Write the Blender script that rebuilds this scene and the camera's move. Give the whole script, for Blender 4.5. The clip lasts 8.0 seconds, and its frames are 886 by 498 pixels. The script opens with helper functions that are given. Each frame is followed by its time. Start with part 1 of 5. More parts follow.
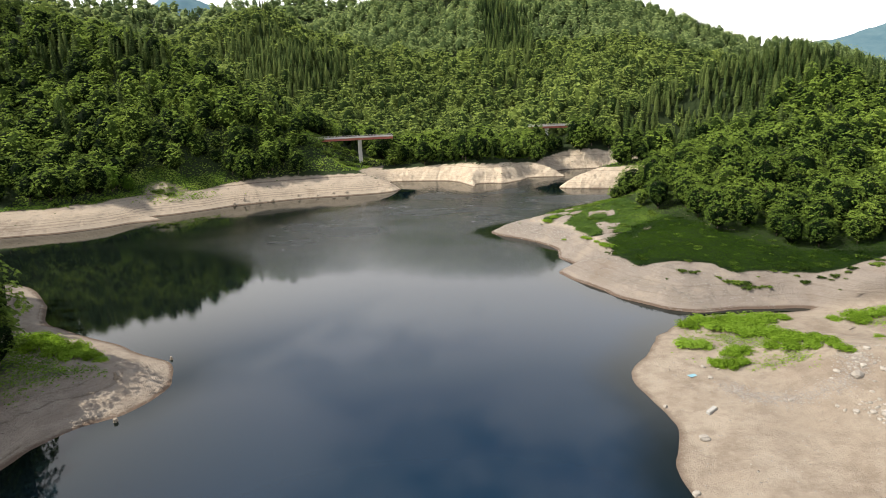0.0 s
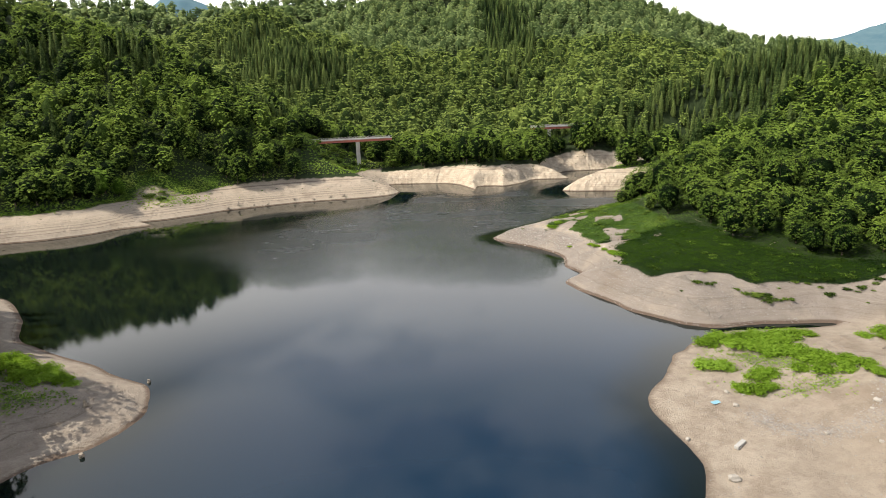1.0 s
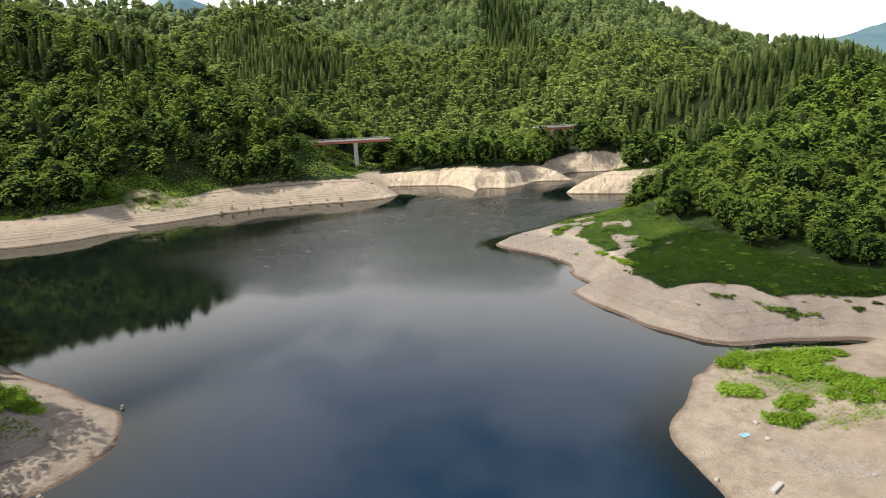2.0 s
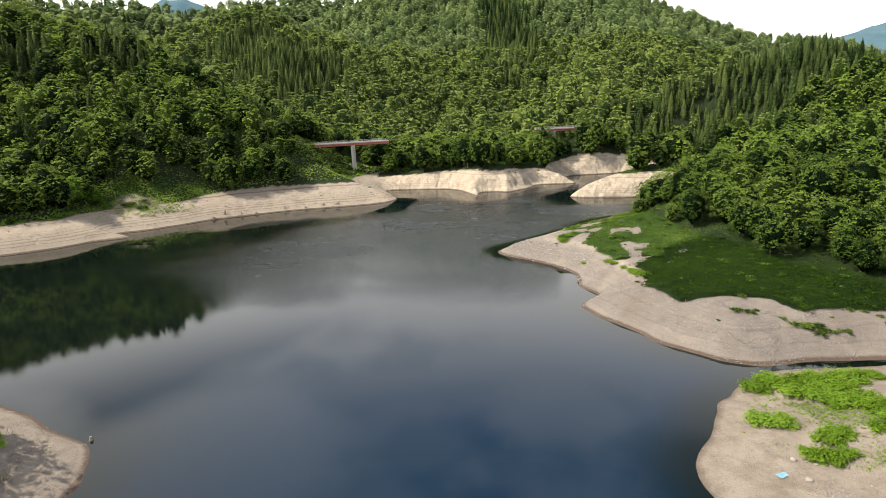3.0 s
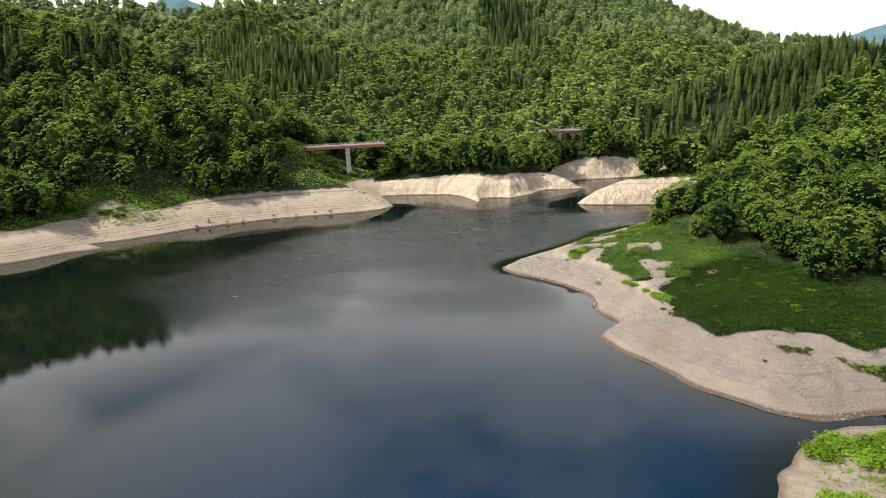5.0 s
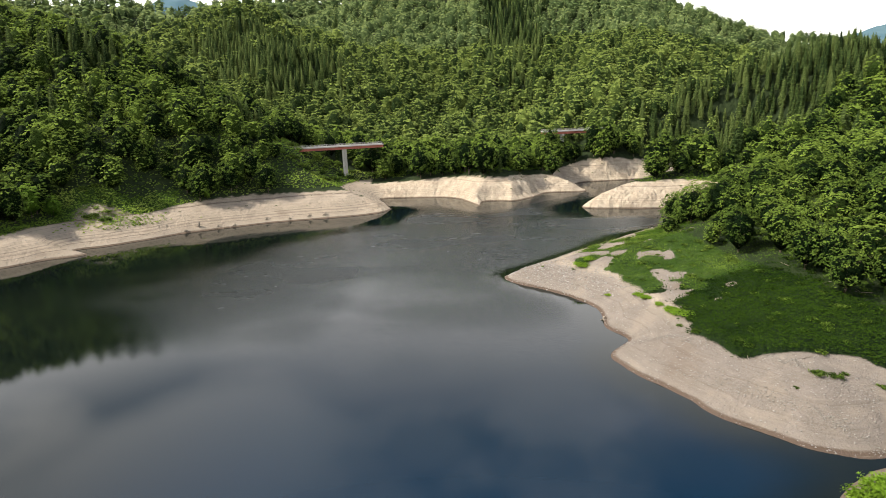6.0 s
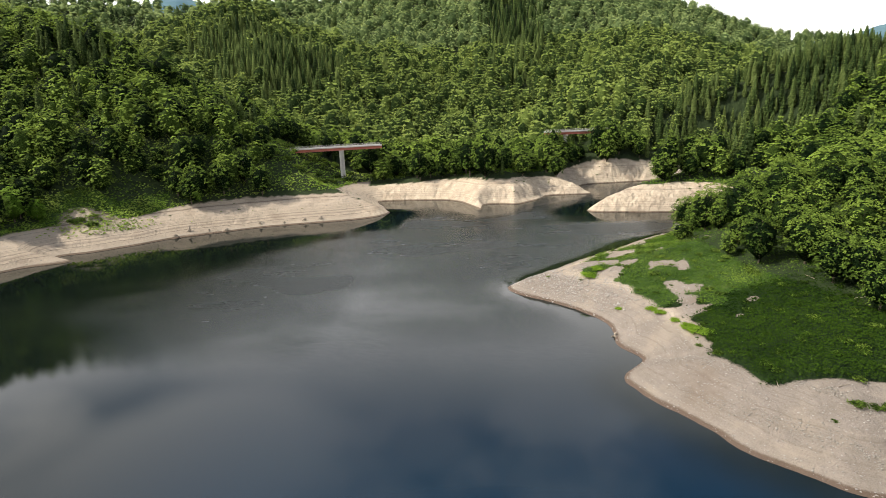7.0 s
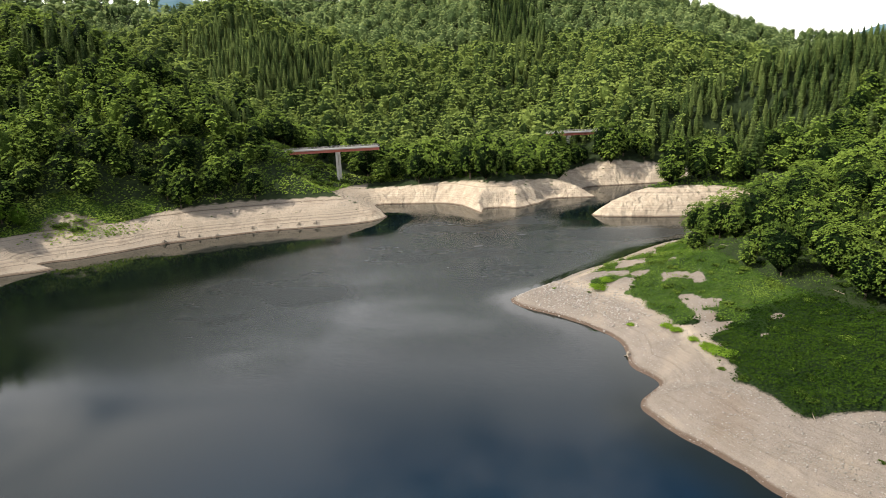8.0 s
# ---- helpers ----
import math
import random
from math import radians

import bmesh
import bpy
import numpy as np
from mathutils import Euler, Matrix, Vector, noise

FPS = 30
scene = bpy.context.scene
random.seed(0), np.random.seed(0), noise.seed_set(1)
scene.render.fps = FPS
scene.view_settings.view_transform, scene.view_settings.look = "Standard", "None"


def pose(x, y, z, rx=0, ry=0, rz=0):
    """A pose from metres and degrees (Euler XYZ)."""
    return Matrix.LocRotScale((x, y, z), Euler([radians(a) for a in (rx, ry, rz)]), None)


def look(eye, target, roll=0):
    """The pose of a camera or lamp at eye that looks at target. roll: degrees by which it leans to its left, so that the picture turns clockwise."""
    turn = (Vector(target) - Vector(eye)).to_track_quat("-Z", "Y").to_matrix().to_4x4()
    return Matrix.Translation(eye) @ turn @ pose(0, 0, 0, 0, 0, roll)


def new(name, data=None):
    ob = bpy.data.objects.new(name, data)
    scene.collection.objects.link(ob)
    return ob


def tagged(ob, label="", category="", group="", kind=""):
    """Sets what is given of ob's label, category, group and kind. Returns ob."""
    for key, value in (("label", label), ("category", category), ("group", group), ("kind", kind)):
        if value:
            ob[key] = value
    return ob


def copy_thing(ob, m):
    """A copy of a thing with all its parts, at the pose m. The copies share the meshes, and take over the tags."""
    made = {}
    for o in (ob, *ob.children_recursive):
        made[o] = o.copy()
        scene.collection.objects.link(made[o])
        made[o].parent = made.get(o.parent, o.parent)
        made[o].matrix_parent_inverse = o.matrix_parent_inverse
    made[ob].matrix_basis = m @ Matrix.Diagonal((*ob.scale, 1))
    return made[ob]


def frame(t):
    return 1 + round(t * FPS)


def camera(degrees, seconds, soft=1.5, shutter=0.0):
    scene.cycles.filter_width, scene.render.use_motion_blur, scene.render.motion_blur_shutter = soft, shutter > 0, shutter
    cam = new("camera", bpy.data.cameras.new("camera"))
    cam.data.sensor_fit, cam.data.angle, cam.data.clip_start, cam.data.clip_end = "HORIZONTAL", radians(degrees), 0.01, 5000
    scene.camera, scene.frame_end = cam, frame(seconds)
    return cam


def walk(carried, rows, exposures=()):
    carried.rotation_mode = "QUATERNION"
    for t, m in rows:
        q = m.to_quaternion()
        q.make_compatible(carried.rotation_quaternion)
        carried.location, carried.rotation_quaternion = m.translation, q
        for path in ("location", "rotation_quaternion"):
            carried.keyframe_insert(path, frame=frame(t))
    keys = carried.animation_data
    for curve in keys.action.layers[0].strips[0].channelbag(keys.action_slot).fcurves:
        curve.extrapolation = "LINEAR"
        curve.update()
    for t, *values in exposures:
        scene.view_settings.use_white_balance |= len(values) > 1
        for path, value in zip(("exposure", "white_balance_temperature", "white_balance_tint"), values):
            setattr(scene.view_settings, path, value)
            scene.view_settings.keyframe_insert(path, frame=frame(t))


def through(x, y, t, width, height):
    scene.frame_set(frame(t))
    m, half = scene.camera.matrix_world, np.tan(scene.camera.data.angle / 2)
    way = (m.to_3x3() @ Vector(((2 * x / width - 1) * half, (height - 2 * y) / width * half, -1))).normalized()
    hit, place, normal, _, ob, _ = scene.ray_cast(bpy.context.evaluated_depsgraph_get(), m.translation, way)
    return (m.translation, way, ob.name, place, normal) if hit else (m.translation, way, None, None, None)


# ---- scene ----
cam = camera(74.3, 8.0, soft=0.65)
PATH = [
    (0, (0.751, 1.996, 49.554), (0.714, 3.931, 49.047), -1.9),
    (0.5, (0.898, 6.532, 49.586), (0.859, 8.466, 49.08), -2.0),
    (1, (0.987, 11.157, 49.628), (0.947, 13.092, 49.122), -2.1),
    (1.5, (0.999, 15.801, 49.689), (0.958, 17.735, 49.182), -2.1),
    (3, (0.838, 29.728, 49.438), (0.797, 31.663, 48.936), -2.3),
    (3.5, (0.785, 34.254, 49.389), (0.744, 36.19, 48.888), -2.3),
    (4, (0.816, 38.66, 49.48), (0.775, 40.596, 48.978), -2.2),
    (4.5, (0.879, 43.151, 49.54), (0.838, 45.087, 49.039), -2.2),
    (6, (1.402, 57.615, 49.317), (1.359, 59.551, 48.815), -2.2),
    (6.5, (1.533, 62.371, 49.328), (1.488, 64.306, 48.825), -2.2),
    (7, (1.648, 67.034, 49.416), (1.602, 68.969, 48.912), -2.2),
    (7.5, (1.639, 71.691, 49.504), (1.594, 73.626, 49.0), -2.2),
    (8, (1.637, 76.298, 49.562), (1.592, 78.233, 49.057), -2.2),
]
walk(cam, [(t, look(*row)) for t, *row in PATH], exposures=[(0.0, 0.52)])

# ---- sky, sun ----
SUN_FROM = Vector((-0.67, -0.07, 0.74)).normalized()     # towards the sun: high, from the left
SUN_ELEV = math.asin(SUN_FROM.z)
SUN_AZ = math.atan2(SUN_FROM.x, SUN_FROM.y)

world = bpy.data.worlds.new("daylight")
scene.world = world
world.use_nodes = True
wn, wl = world.node_tree.nodes, world.node_tree.links
wn.clear()
sky = wn.new("ShaderNodeTexSky")
sky.sky_type, sky.sun_disc = "NISHITA", False
sky.sun_elevation, sky.sun_rotation = SUN_ELEV, SUN_AZ
sky.air_density, sky.dust_density, sky.ozone_density = 1.0, 1.2, 1.0
wcoord = wn.new("ShaderNodeTexCoord")
wsep = wn.new("ShaderNodeSeparateXYZ")
wl.new(wcoord.outputs["Generated"], wsep.inputs[0])
# flat cloud deck: direction divided by its height
wh = wn.new("ShaderNodeMath"); wh.operation = "MAXIMUM"; wh.inputs[1].default_value = 0.04
wl.new(wsep.outputs["Z"], wh.inputs[0])
wh2 = wn.new("ShaderNodeMath"); wh2.operation = "ADD"; wh2.inputs[1].default_value = 0.10
wl.new(wh.outputs[0], wh2.inputs[0])
wdiv = []
for axis in ("X", "Y"):
    d = wn.new("ShaderNodeMath"); d.operation = "DIVIDE"
    wl.new(wsep.outputs[axis], d.inputs[0]); wl.new(wh2.outputs[0], d.inputs[1])
    wdiv.append(d)
wcomb = wn.new("ShaderNodeCombineXYZ")
wl.new(wdiv[0].outputs[0], wcomb.inputs[0]); wl.new(wdiv[1].outputs[0], wcomb.inputs[1])
wcomb.inputs[2].default_value = 8.2
wcloud = wn.new("ShaderNodeTexNoise")
wcloud.inputs["Scale"].default_value, wcloud.inputs["Detail"].default_value = 1.15, 5.0
wcloud.inputs["Roughness"].default_value = 0.52
wl.new(wcomb.outputs[0], wcloud.inputs["Vector"])
wramp = wn.new("ShaderNodeMapRange")
wramp.interpolation_type = "SMOOTHSTEP"
wramp.inputs["From Min"].default_value, wramp.inputs["From Max"].default_value = 0.48, 0.64
wl.new(wcloud.outputs["Fac"], wramp.inputs["Value"])
# thin white veil that thickens towards the horizon
wveil = wn.new("ShaderNodeMapRange")
wveil.interpolation_type = "SMOOTHSTEP"
wveil.inputs["From Min"].default_value, wveil.inputs["From Max"].default_value = 0.63, 0.34
wl.new(wsep.outputs["Z"], wveil.inputs["Value"])
wlow = wn.new("ShaderNodeMapRange")                       # the lowest sky is always hazy white
wlow.interpolation_type = "SMOOTHSTEP"
wlow.inputs["From Min"].default_value, wlow.inputs["From Max"].default_value = 0.47, 0.30
wl.new(wsep.outputs["Z"], wlow.inputs["Value"])
wbank = wn.new("ShaderNodeMapRange")                      # above it banks of cloud with blue between
wbank.inputs["From Min"].default_value, wbank.inputs["From Max"].default_value = 0.34, 0.54
wl.new(wcloud.outputs["Fac"], wbank.inputs["Value"])
wpart = wn.new("ShaderNodeMath"); wpart.operation = "MULTIPLY"
wl.new(wbank.outputs[0], wpart.inputs[0]); wl.new(wveil.outputs[0], wpart.inputs[1])
wmax0 = wn.new("ShaderNodeMath"); wmax0.operation = "MAXIMUM"
wl.new(wpart.outputs[0], wmax0.inputs[0]); wl.new(wlow.outputs[0], wmax0.inputs[1])
wthin = wn.new("ShaderNodeMath"); wthin.operation = "MULTIPLY"; wthin.inputs[1].default_value = 0.7
wl.new(wramp.outputs[0], wthin.inputs[0])
wmax = wn.new("ShaderNodeMath"); wmax.operation = "MAXIMUM"
wl.new(wthin.outputs[0], wmax.inputs[0]); wl.new(wmax0.outputs[0], wmax.inputs[1])
wtop = wmax
for cx, cy, rad, thick in ((-0.66, 1.32, 0.52, 0.85), (-0.09, 1.30, 0.17, 0.40)):     # single clouds over the valley
    wo = wn.new("ShaderNodeVectorMath"); wo.operation = "DISTANCE"; wo.inputs[1].default_value = (cx, cy, 8.2)
    wl.new(wcomb.outputs[0], wo.inputs[0])
    wedge = wn.new("ShaderNodeMath"); wedge.operation = "MULTIPLY_ADD"          # edge frayed by the cloud noise
    wedge.inputs[1].default_value, wedge.inputs[2].default_value = -1.3 * rad, 0.65 * rad
    wl.new(wcloud.outputs["Fac"], wedge.inputs[0])
    wd = wn.new("ShaderNodeMath"); wd.operation = "ADD"
    wl.new(wo.outputs["Value"], wd.inputs[0]); wl.new(wedge.outputs[0], wd.inputs[1])
    wb = wn.new("ShaderNodeMapRange"); wb.interpolation_type = "SMOOTHSTEP"
    wb.inputs["From Min"].default_value, wb.inputs["From Max"].default_value, wb.inputs["To Max"].default_value = rad, 0.35 * rad, thick
    wl.new(wd.outputs[0], wb.inputs["Value"])
    wm = wn.new("ShaderNodeMath"); wm.operation = "MAXIMUM"
    wl.new(wtop.outputs[0], wm.inputs[0]); wl.new(wb.outputs[0], wm.inputs[1])
    wtop = wm
wfac = wn.new("ShaderNodeMath"); wfac.operation = "MULTIPLY"; wfac.inputs[1].default_value = 0.9
wl.new(wtop.outputs[0], wfac.inputs[0])
wmix = wn.new("ShaderNodeMix"); wmix.data_type = "RGBA"
wl.new(wfac.outputs[0], wmix.inputs[0])
wl.new(sky.outputs[0], wmix.inputs[6])
wcol = wn.new("ShaderNodeMix"); wcol.data_type = "RGBA"
wl.new(wveil.outputs[0], wcol.inputs[0])
wcol.inputs[6].default_value, wcol.inputs[7].default_value = (13.0, 12.6, 12.2, 1), (16.5, 16.1, 15.8, 1)
wl.new(wcol.outputs[2], wmix.inputs[7])
wbg = wn.new("ShaderNodeBackground")
wbg.inputs["Strength"].default_value = 0.10
wl.new(wmix.outputs[2], wbg.inputs["Color"])
wout = wn.new("ShaderNodeOutputWorld")
wl.new(wbg.outputs[0], wout.inputs["Surface"])

sun_data = bpy.data.lights.new("sun", "SUN")
sun_data.energy, sun_data.angle, sun_data.color = 5.0, radians(0.53), (1.0, 0.93, 0.82)
sun = new("sun", sun_data)
sun.matrix_world = look(SUN_FROM * 1500, (0, 0, 0))


# ---- materials ----
def material(name, rough=0.8, metal=0.0, spec=0.3):
    m = bpy.data.materials.new(name)
    m.use_nodes = True
    b = m.node_tree.nodes["Principled BSDF"]
    b.inputs["Roughness"].default_value = rough
    b.inputs["Metallic"].default_value = metal
    b.inputs["Specular IOR Level"].default_value = spec
    return m, m.node_tree.nodes, m.node_tree.links, b


def n_noise(n, l, vec, scale, detail=4.0, rough=0.55):
    t = n.new("ShaderNodeTexNoise")
    t.inputs["Scale"].default_value, t.inputs["Detail"].default_value, t.inputs["Roughness"].default_value = scale, detail, rough
    l.new(vec, t.inputs["Vector"])
    return t.outputs["Fac"]


def n_ramp(n, l, fac, stops):
    r = n.new("ShaderNodeValToRGB")
    e = r.color_ramp.elements
    while len(e) < len(stops):
        e.new(0.5)
    for k, (p, c) in zip(e, stops):
        k.position, k.color = p, (*c, 1)
    l.new(fac, r.inputs[0])
    return r.outputs[0]


def n_mix(n, l, fac, a, b, mode="MIX"):
    x = n.new("ShaderNodeMix")
    x.data_type, x.blend_type = "RGBA", mode
    for sock, v in ((x.inputs[0], fac), (x.inputs[6], a), (x.inputs[7], b)):
        if isinstance(v, (int, float)):
            sock.default_value = v
        elif isinstance(v, tuple):
            sock.default_value = (*v, 1)
        else:
            l.new(v, sock)
    return x.outputs[2]


def n_math(n, l, op, a, b=0.0, c=0.0, clamp=False):
    x = n.new("ShaderNodeMath")
    x.operation, x.use_clamp = op, clamp
    for sock, v in zip(x.inputs, (a, b, c)):
        if isinstance(v, (int, float)):
            sock.default_value = v
        else:
            l.new(v, sock)
    return x.outputs[0]


def n_range(n, l, v, a, b, c=0.0, d=1.0):
    x = n.new("ShaderNodeMapRange")
    for k, s in zip((a, b, c, d), ("From Min", "From Max", "To Min", "To Max")):
        x.inputs[s].default_value = k
    l.new(v, x.inputs["Value"])
    return x.outputs[0]


def n_bump(n, l, height, strength, distance, b):
    x = n.new("ShaderNodeBump")
    x.inputs["Strength"].default_value, x.inputs["Distance"].default_value = strength, distance
    l.new(height, x.inputs["Height"])
    l.new(x.outputs[0], b.inputs["Normal"])


def n_pos(n):
    return n.new("ShaderNodeNewGeometry").outputs["Position"]


def n_scaled(n, l, vec, sx, sy, sz):
    x = n.new("ShaderNodeVectorMath")
    x.operation = "MULTIPLY"
    x.inputs[1].default_value = (sx, sy, sz)
    l.new(vec, x.inputs[0])
    return x.outputs[0]


def ground_material():
    m, n, l, b = material("bank soil and forest floor", 0.95, 0, 0.15)
    p = n_pos(n)
    sep = n.new("ShaderNodeSeparateXYZ"); l.new(p, sep.inputs[0])
    large = n_noise(n, l, p, 0.045, 4)
    mid = n_noise(n, l, p, 0.35, 6, 0.65)
    fine = n_noise(n, l, p, 2.6, 6, 0.75)
    grit = n_noise(n, l, p, 4.5, 6, 0.85)
    soil = n_ramp(n, l, large, [(0.3, (0.40, 0.332, 0.262)), (0.55, (0.47, 0.402, 0.325)), (0.75, (0.41, 0.335, 0.262))])
    soil = n_mix(n, l, n_range(n, l, mid, 0.42, 0.62), soil, (0.34, 0.28, 0.222))
    soil = n_mix(n, l, n_range(n, l, fine, 0.55, 0.75, 0, 0.5), soil, (0.45, 0.40, 0.33))
    silt = n.new("ShaderNodeAttribute"); silt.attribute_name = "silt"
    soil = n_mix(n, l, n_math(n, l, "MULTIPLY", silt.outputs["Fac"], 0.8), soil, n_ramp(n, l, mid, [(0.35, (0.235, 0.203, 0.180)), (0.65, (0.335, 0.296, 0.266))]))
    chalk = n.new("ShaderNodeAttribute"); chalk.attribute_name = "chalk"
    soil = n_mix(n, l, chalk.outputs["Fac"], soil, n_ramp(n, l, mid, [(0.35, (0.62, 0.505, 0.38)), (0.65, (0.82, 0.70, 0.54))]))
    stony = n_range(n, l, n_noise(n, l, p, 0.11, 4, 0.6), 0.42, 0.60, 0.25, 1.0)
    soil = n_mix(n, l, n_math(n, l, "MULTIPLY", stony, n_range(n, l, grit, 0.54, 0.66, 0, 0.8)), soil, (0.43, 0.39, 0.33))
    soil = n_mix(n, l, n_math(n, l, "MULTIPLY", stony, n_range(n, l, grit, 0.46, 0.35, 0, 0.8)), soil, (0.14, 0.113, 0.092))
    stain = n_noise(n, l, n_scaled(n, l, p, 1, 1, 1.5), 0.085, 5, 0.6)
    soil = n_mix(n, l, n_range(n, l, stain, 0.54, 0.68, 0, 0.42), soil, (0.22, 0.165, 0.122))
    soil = n_mix(n, l, n_range(n, l, stain, 0.45, 0.35, 0, 0.45), soil, (0.45, 0.385, 0.31))
    # old water levels: thin broken beds on the steeper ground
    nz = n.new("ShaderNodeSeparateXYZ"); l.new(n.new("ShaderNodeNewGeometry").outputs["True Normal"], nz.inputs[0])
    steep = n_range(n, l, nz.outputs["Z"], 0.982, 0.945)
    wob = n_math(n, l, "MULTIPLY_ADD", large, 1.4, n_math(n, l, "MULTIPLY_ADD", mid, 0.16, sep.outputs["Z"]))
    comb = n.new("ShaderNodeCombineXYZ"); l.new(wob, comb.inputs[2])
    beds = n_noise(n, l, n_scaled(n, l, comb.outputs[0], 1, 1, 3.0), 1.0, 3, 0.7)
    torn = n_math(n, l, "MULTIPLY", n_math(n, l, "MULTIPLY", steep, n_math(n, l, "MULTIPLY", n_range(n, l, silt.outputs["Fac"], 0, 1, 1.0, 0.45), n_range(n, l, chalk.outputs["Fac"], 0.5, 1, 1.0, 0.45))), n_range(n, l, n_noise(n, l, n_scaled(n, l, p, 1, 1, 0.3), 0.22, 4, 0.7), 0.30, 0.50))
    beach = n.new("ShaderNodeAttribute"); beach.attribute_name = "beach"
    torn = n_math(n, l, "MULTIPLY", torn, n_range(n, l, beach.outputs["Fac"], 0, 1, 1.0, 0.12))
    soil = n_mix(n, l, n_math(n, l, "MULTIPLY", torn, n_range(n, l, beds, 0.52, 0.60, 0, 0.8)), soil, (0.17, 0.135, 0.105))
    soil = n_mix(n, l, n_math(n, l, "MULTIPLY", torn, n_range(n, l, beds, 0.47, 0.38, 0, 0.6)), soil, (0.46, 0.40, 0.325))
    plain = n_math(n, l, "MULTIPLY", n_math(n, l, "MULTIPLY", steep, n_range(n, l, beach.outputs["Fac"], 0, 1, 1.0, 0.2)), n_math(n, l, "MULTIPLY", n_range(n, l, silt.outputs["Fac"], 0, 1, 1.0, 0.25), n_range(n, l, chalk.outputs["Fac"], 0.5, 1, 1.0, 0.35)))
    broad = n_noise(n, l, n_scaled(n, l, comb.outputs[0], 1, 1, 0.95), 1.0, 2, 0.6)
    soil = n_mix(n, l, n_math(n, l, "MULTIPLY", plain, n_range(n, l, broad, 0.53, 0.60, 0, 0.42)), soil, (0.21, 0.165, 0.13))
    soil = n_mix(n, l, n_math(n, l, "MULTIPLY", plain, n_range(n, l, broad, 0.46, 0.40, 0, 0.42)), soil, (0.52, 0.455, 0.38))
    soil = n_mix(n, l, 1.0, soil, (0.70, 0.69, 0.67), "MULTIPLY")
    # wet strip by the water
    wet = n_range(n, l, n_math(n, l, "MULTIPLY_ADD", steep, -0.34, n_math(n, l, "MULTIPLY_ADD", fine, 0.35, sep.outputs["Z"])), 0.14, 0.34, 1.0, 0.0)
    soil = n_mix(n, l, n_math(n, l, "MULTIPLY", wet, 0.8), soil, (0.088, 0.056, 0.038))
    green = n_ramp(n, l, mid, [(0.3, (0.020, 0.042, 0.008)), (0.55, (0.042, 0.078, 0.014)), (0.8, (0.085, 0.11, 0.03))])
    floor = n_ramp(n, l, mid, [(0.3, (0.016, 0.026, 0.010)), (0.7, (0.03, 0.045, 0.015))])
    at = n.new("ShaderNodeAttribute"); at.attribute_name = "cover"
    wood = n.new("ShaderNodeAttribute"); wood.attribute_name = "wood"
    lawn = n.new("ShaderNodeAttribute"); lawn.attribute_name = "lawn"
    green = n_mix(n, l, lawn.outputs["Fac"], green, n_ramp(n, l, mid, [(0.3, (0.006, 0.015, 0.003)), (0.7, (0.016, 0.034, 0.006))]))
    g = n_math(n, l, "ADD", at.outputs["Fac"], n_math(n, l, "MULTIPLY_ADD", fine, 0.9, -0.45))
    col = n_mix(n, l, n_range(n, l, g, 0.35, 0.65), soil, green)
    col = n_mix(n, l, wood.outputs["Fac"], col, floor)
    l.new(col, b.inputs["Base Color"])
    h = n_math(n, l, "ADD", n_math(n, l, "MULTIPLY", fine, 0.25), n_math(n, l, "MULTIPLY", n_math(n, l, "MULTIPLY", beds, torn), 1.0))
    h = n_math(n, l, "ADD", h, n_math(n, l, "MULTIPLY", mid, 0.5))
    h = n_math(n, l, "ADD", h, n_math(n, l, "MULTIPLY", grit, 0.22))
    # rain gullies down the bare cliffs
    gut = n_noise(n, l, n_scaled(n, l, p, 1, 1, 0.3), 0.30, 4, 0.6)
    h = n_math(n, l, "ADD", h, n_math(n, l, "MULTIPLY", n_math(n, l, "MULTIPLY", gut, n_range(n, l, chalk.outputs["Fac"], 0.5, 0.9)), 3.2))
    n_bump(n, l, h, 0.85, 0.9, b)
    return m


def water_material():
    m, n, l, b = material("deep reservoir water", 0.03, 0, 0.5)
    b.inputs["IOR"].default_value = 1.333
    p = n_pos(n)
    big = n_noise(n, l, n_scaled(n, l, p, 1.0, 2.6, 1), 0.016, 5, 0.62)
    rip = n_noise(n, l, n_scaled(n, l, p, 1.0, 1.7, 1), 0.9, 5, 0.65)
    open_w = n.new("ShaderNodeAttribute"); open_w.attribute_name = "breeze"
    wind = n_math(n, l, "MULTIPLY", open_w.outputs["Fac"], n_range(n, l, big, 0.36, 0.56, 0.5, 1.0))
    # mirrored sky's blue put into the base colour, dark green elsewhere
    deep = n.new("ShaderNodeAttribute"); deep.attribute_name = "deep"
    l.new(n_mix(n, l, deep.outputs["Fac"], (0.004, 0.007, 0.005), n_mix(n, l, big, (0.002, 0.016, 0.030), (0.002, 0.012, 0.033))), b.inputs["Base Color"])
    l.new(n_range(n, l, wind, 0.0, 1.0, 0.025, 0.30), b.inputs["Roughness"])
    x = n.new("ShaderNodeBump")
    l.new(n_range(n, l, wind, 0.0, 1.0, 0.006, 0.26), x.inputs["Strength"])
    x.inputs["Distance"].default_value = 0.5
    l.new(rip, x.inputs["Height"]); l.new(x.outputs[0], b.inputs["Normal"])
    return m


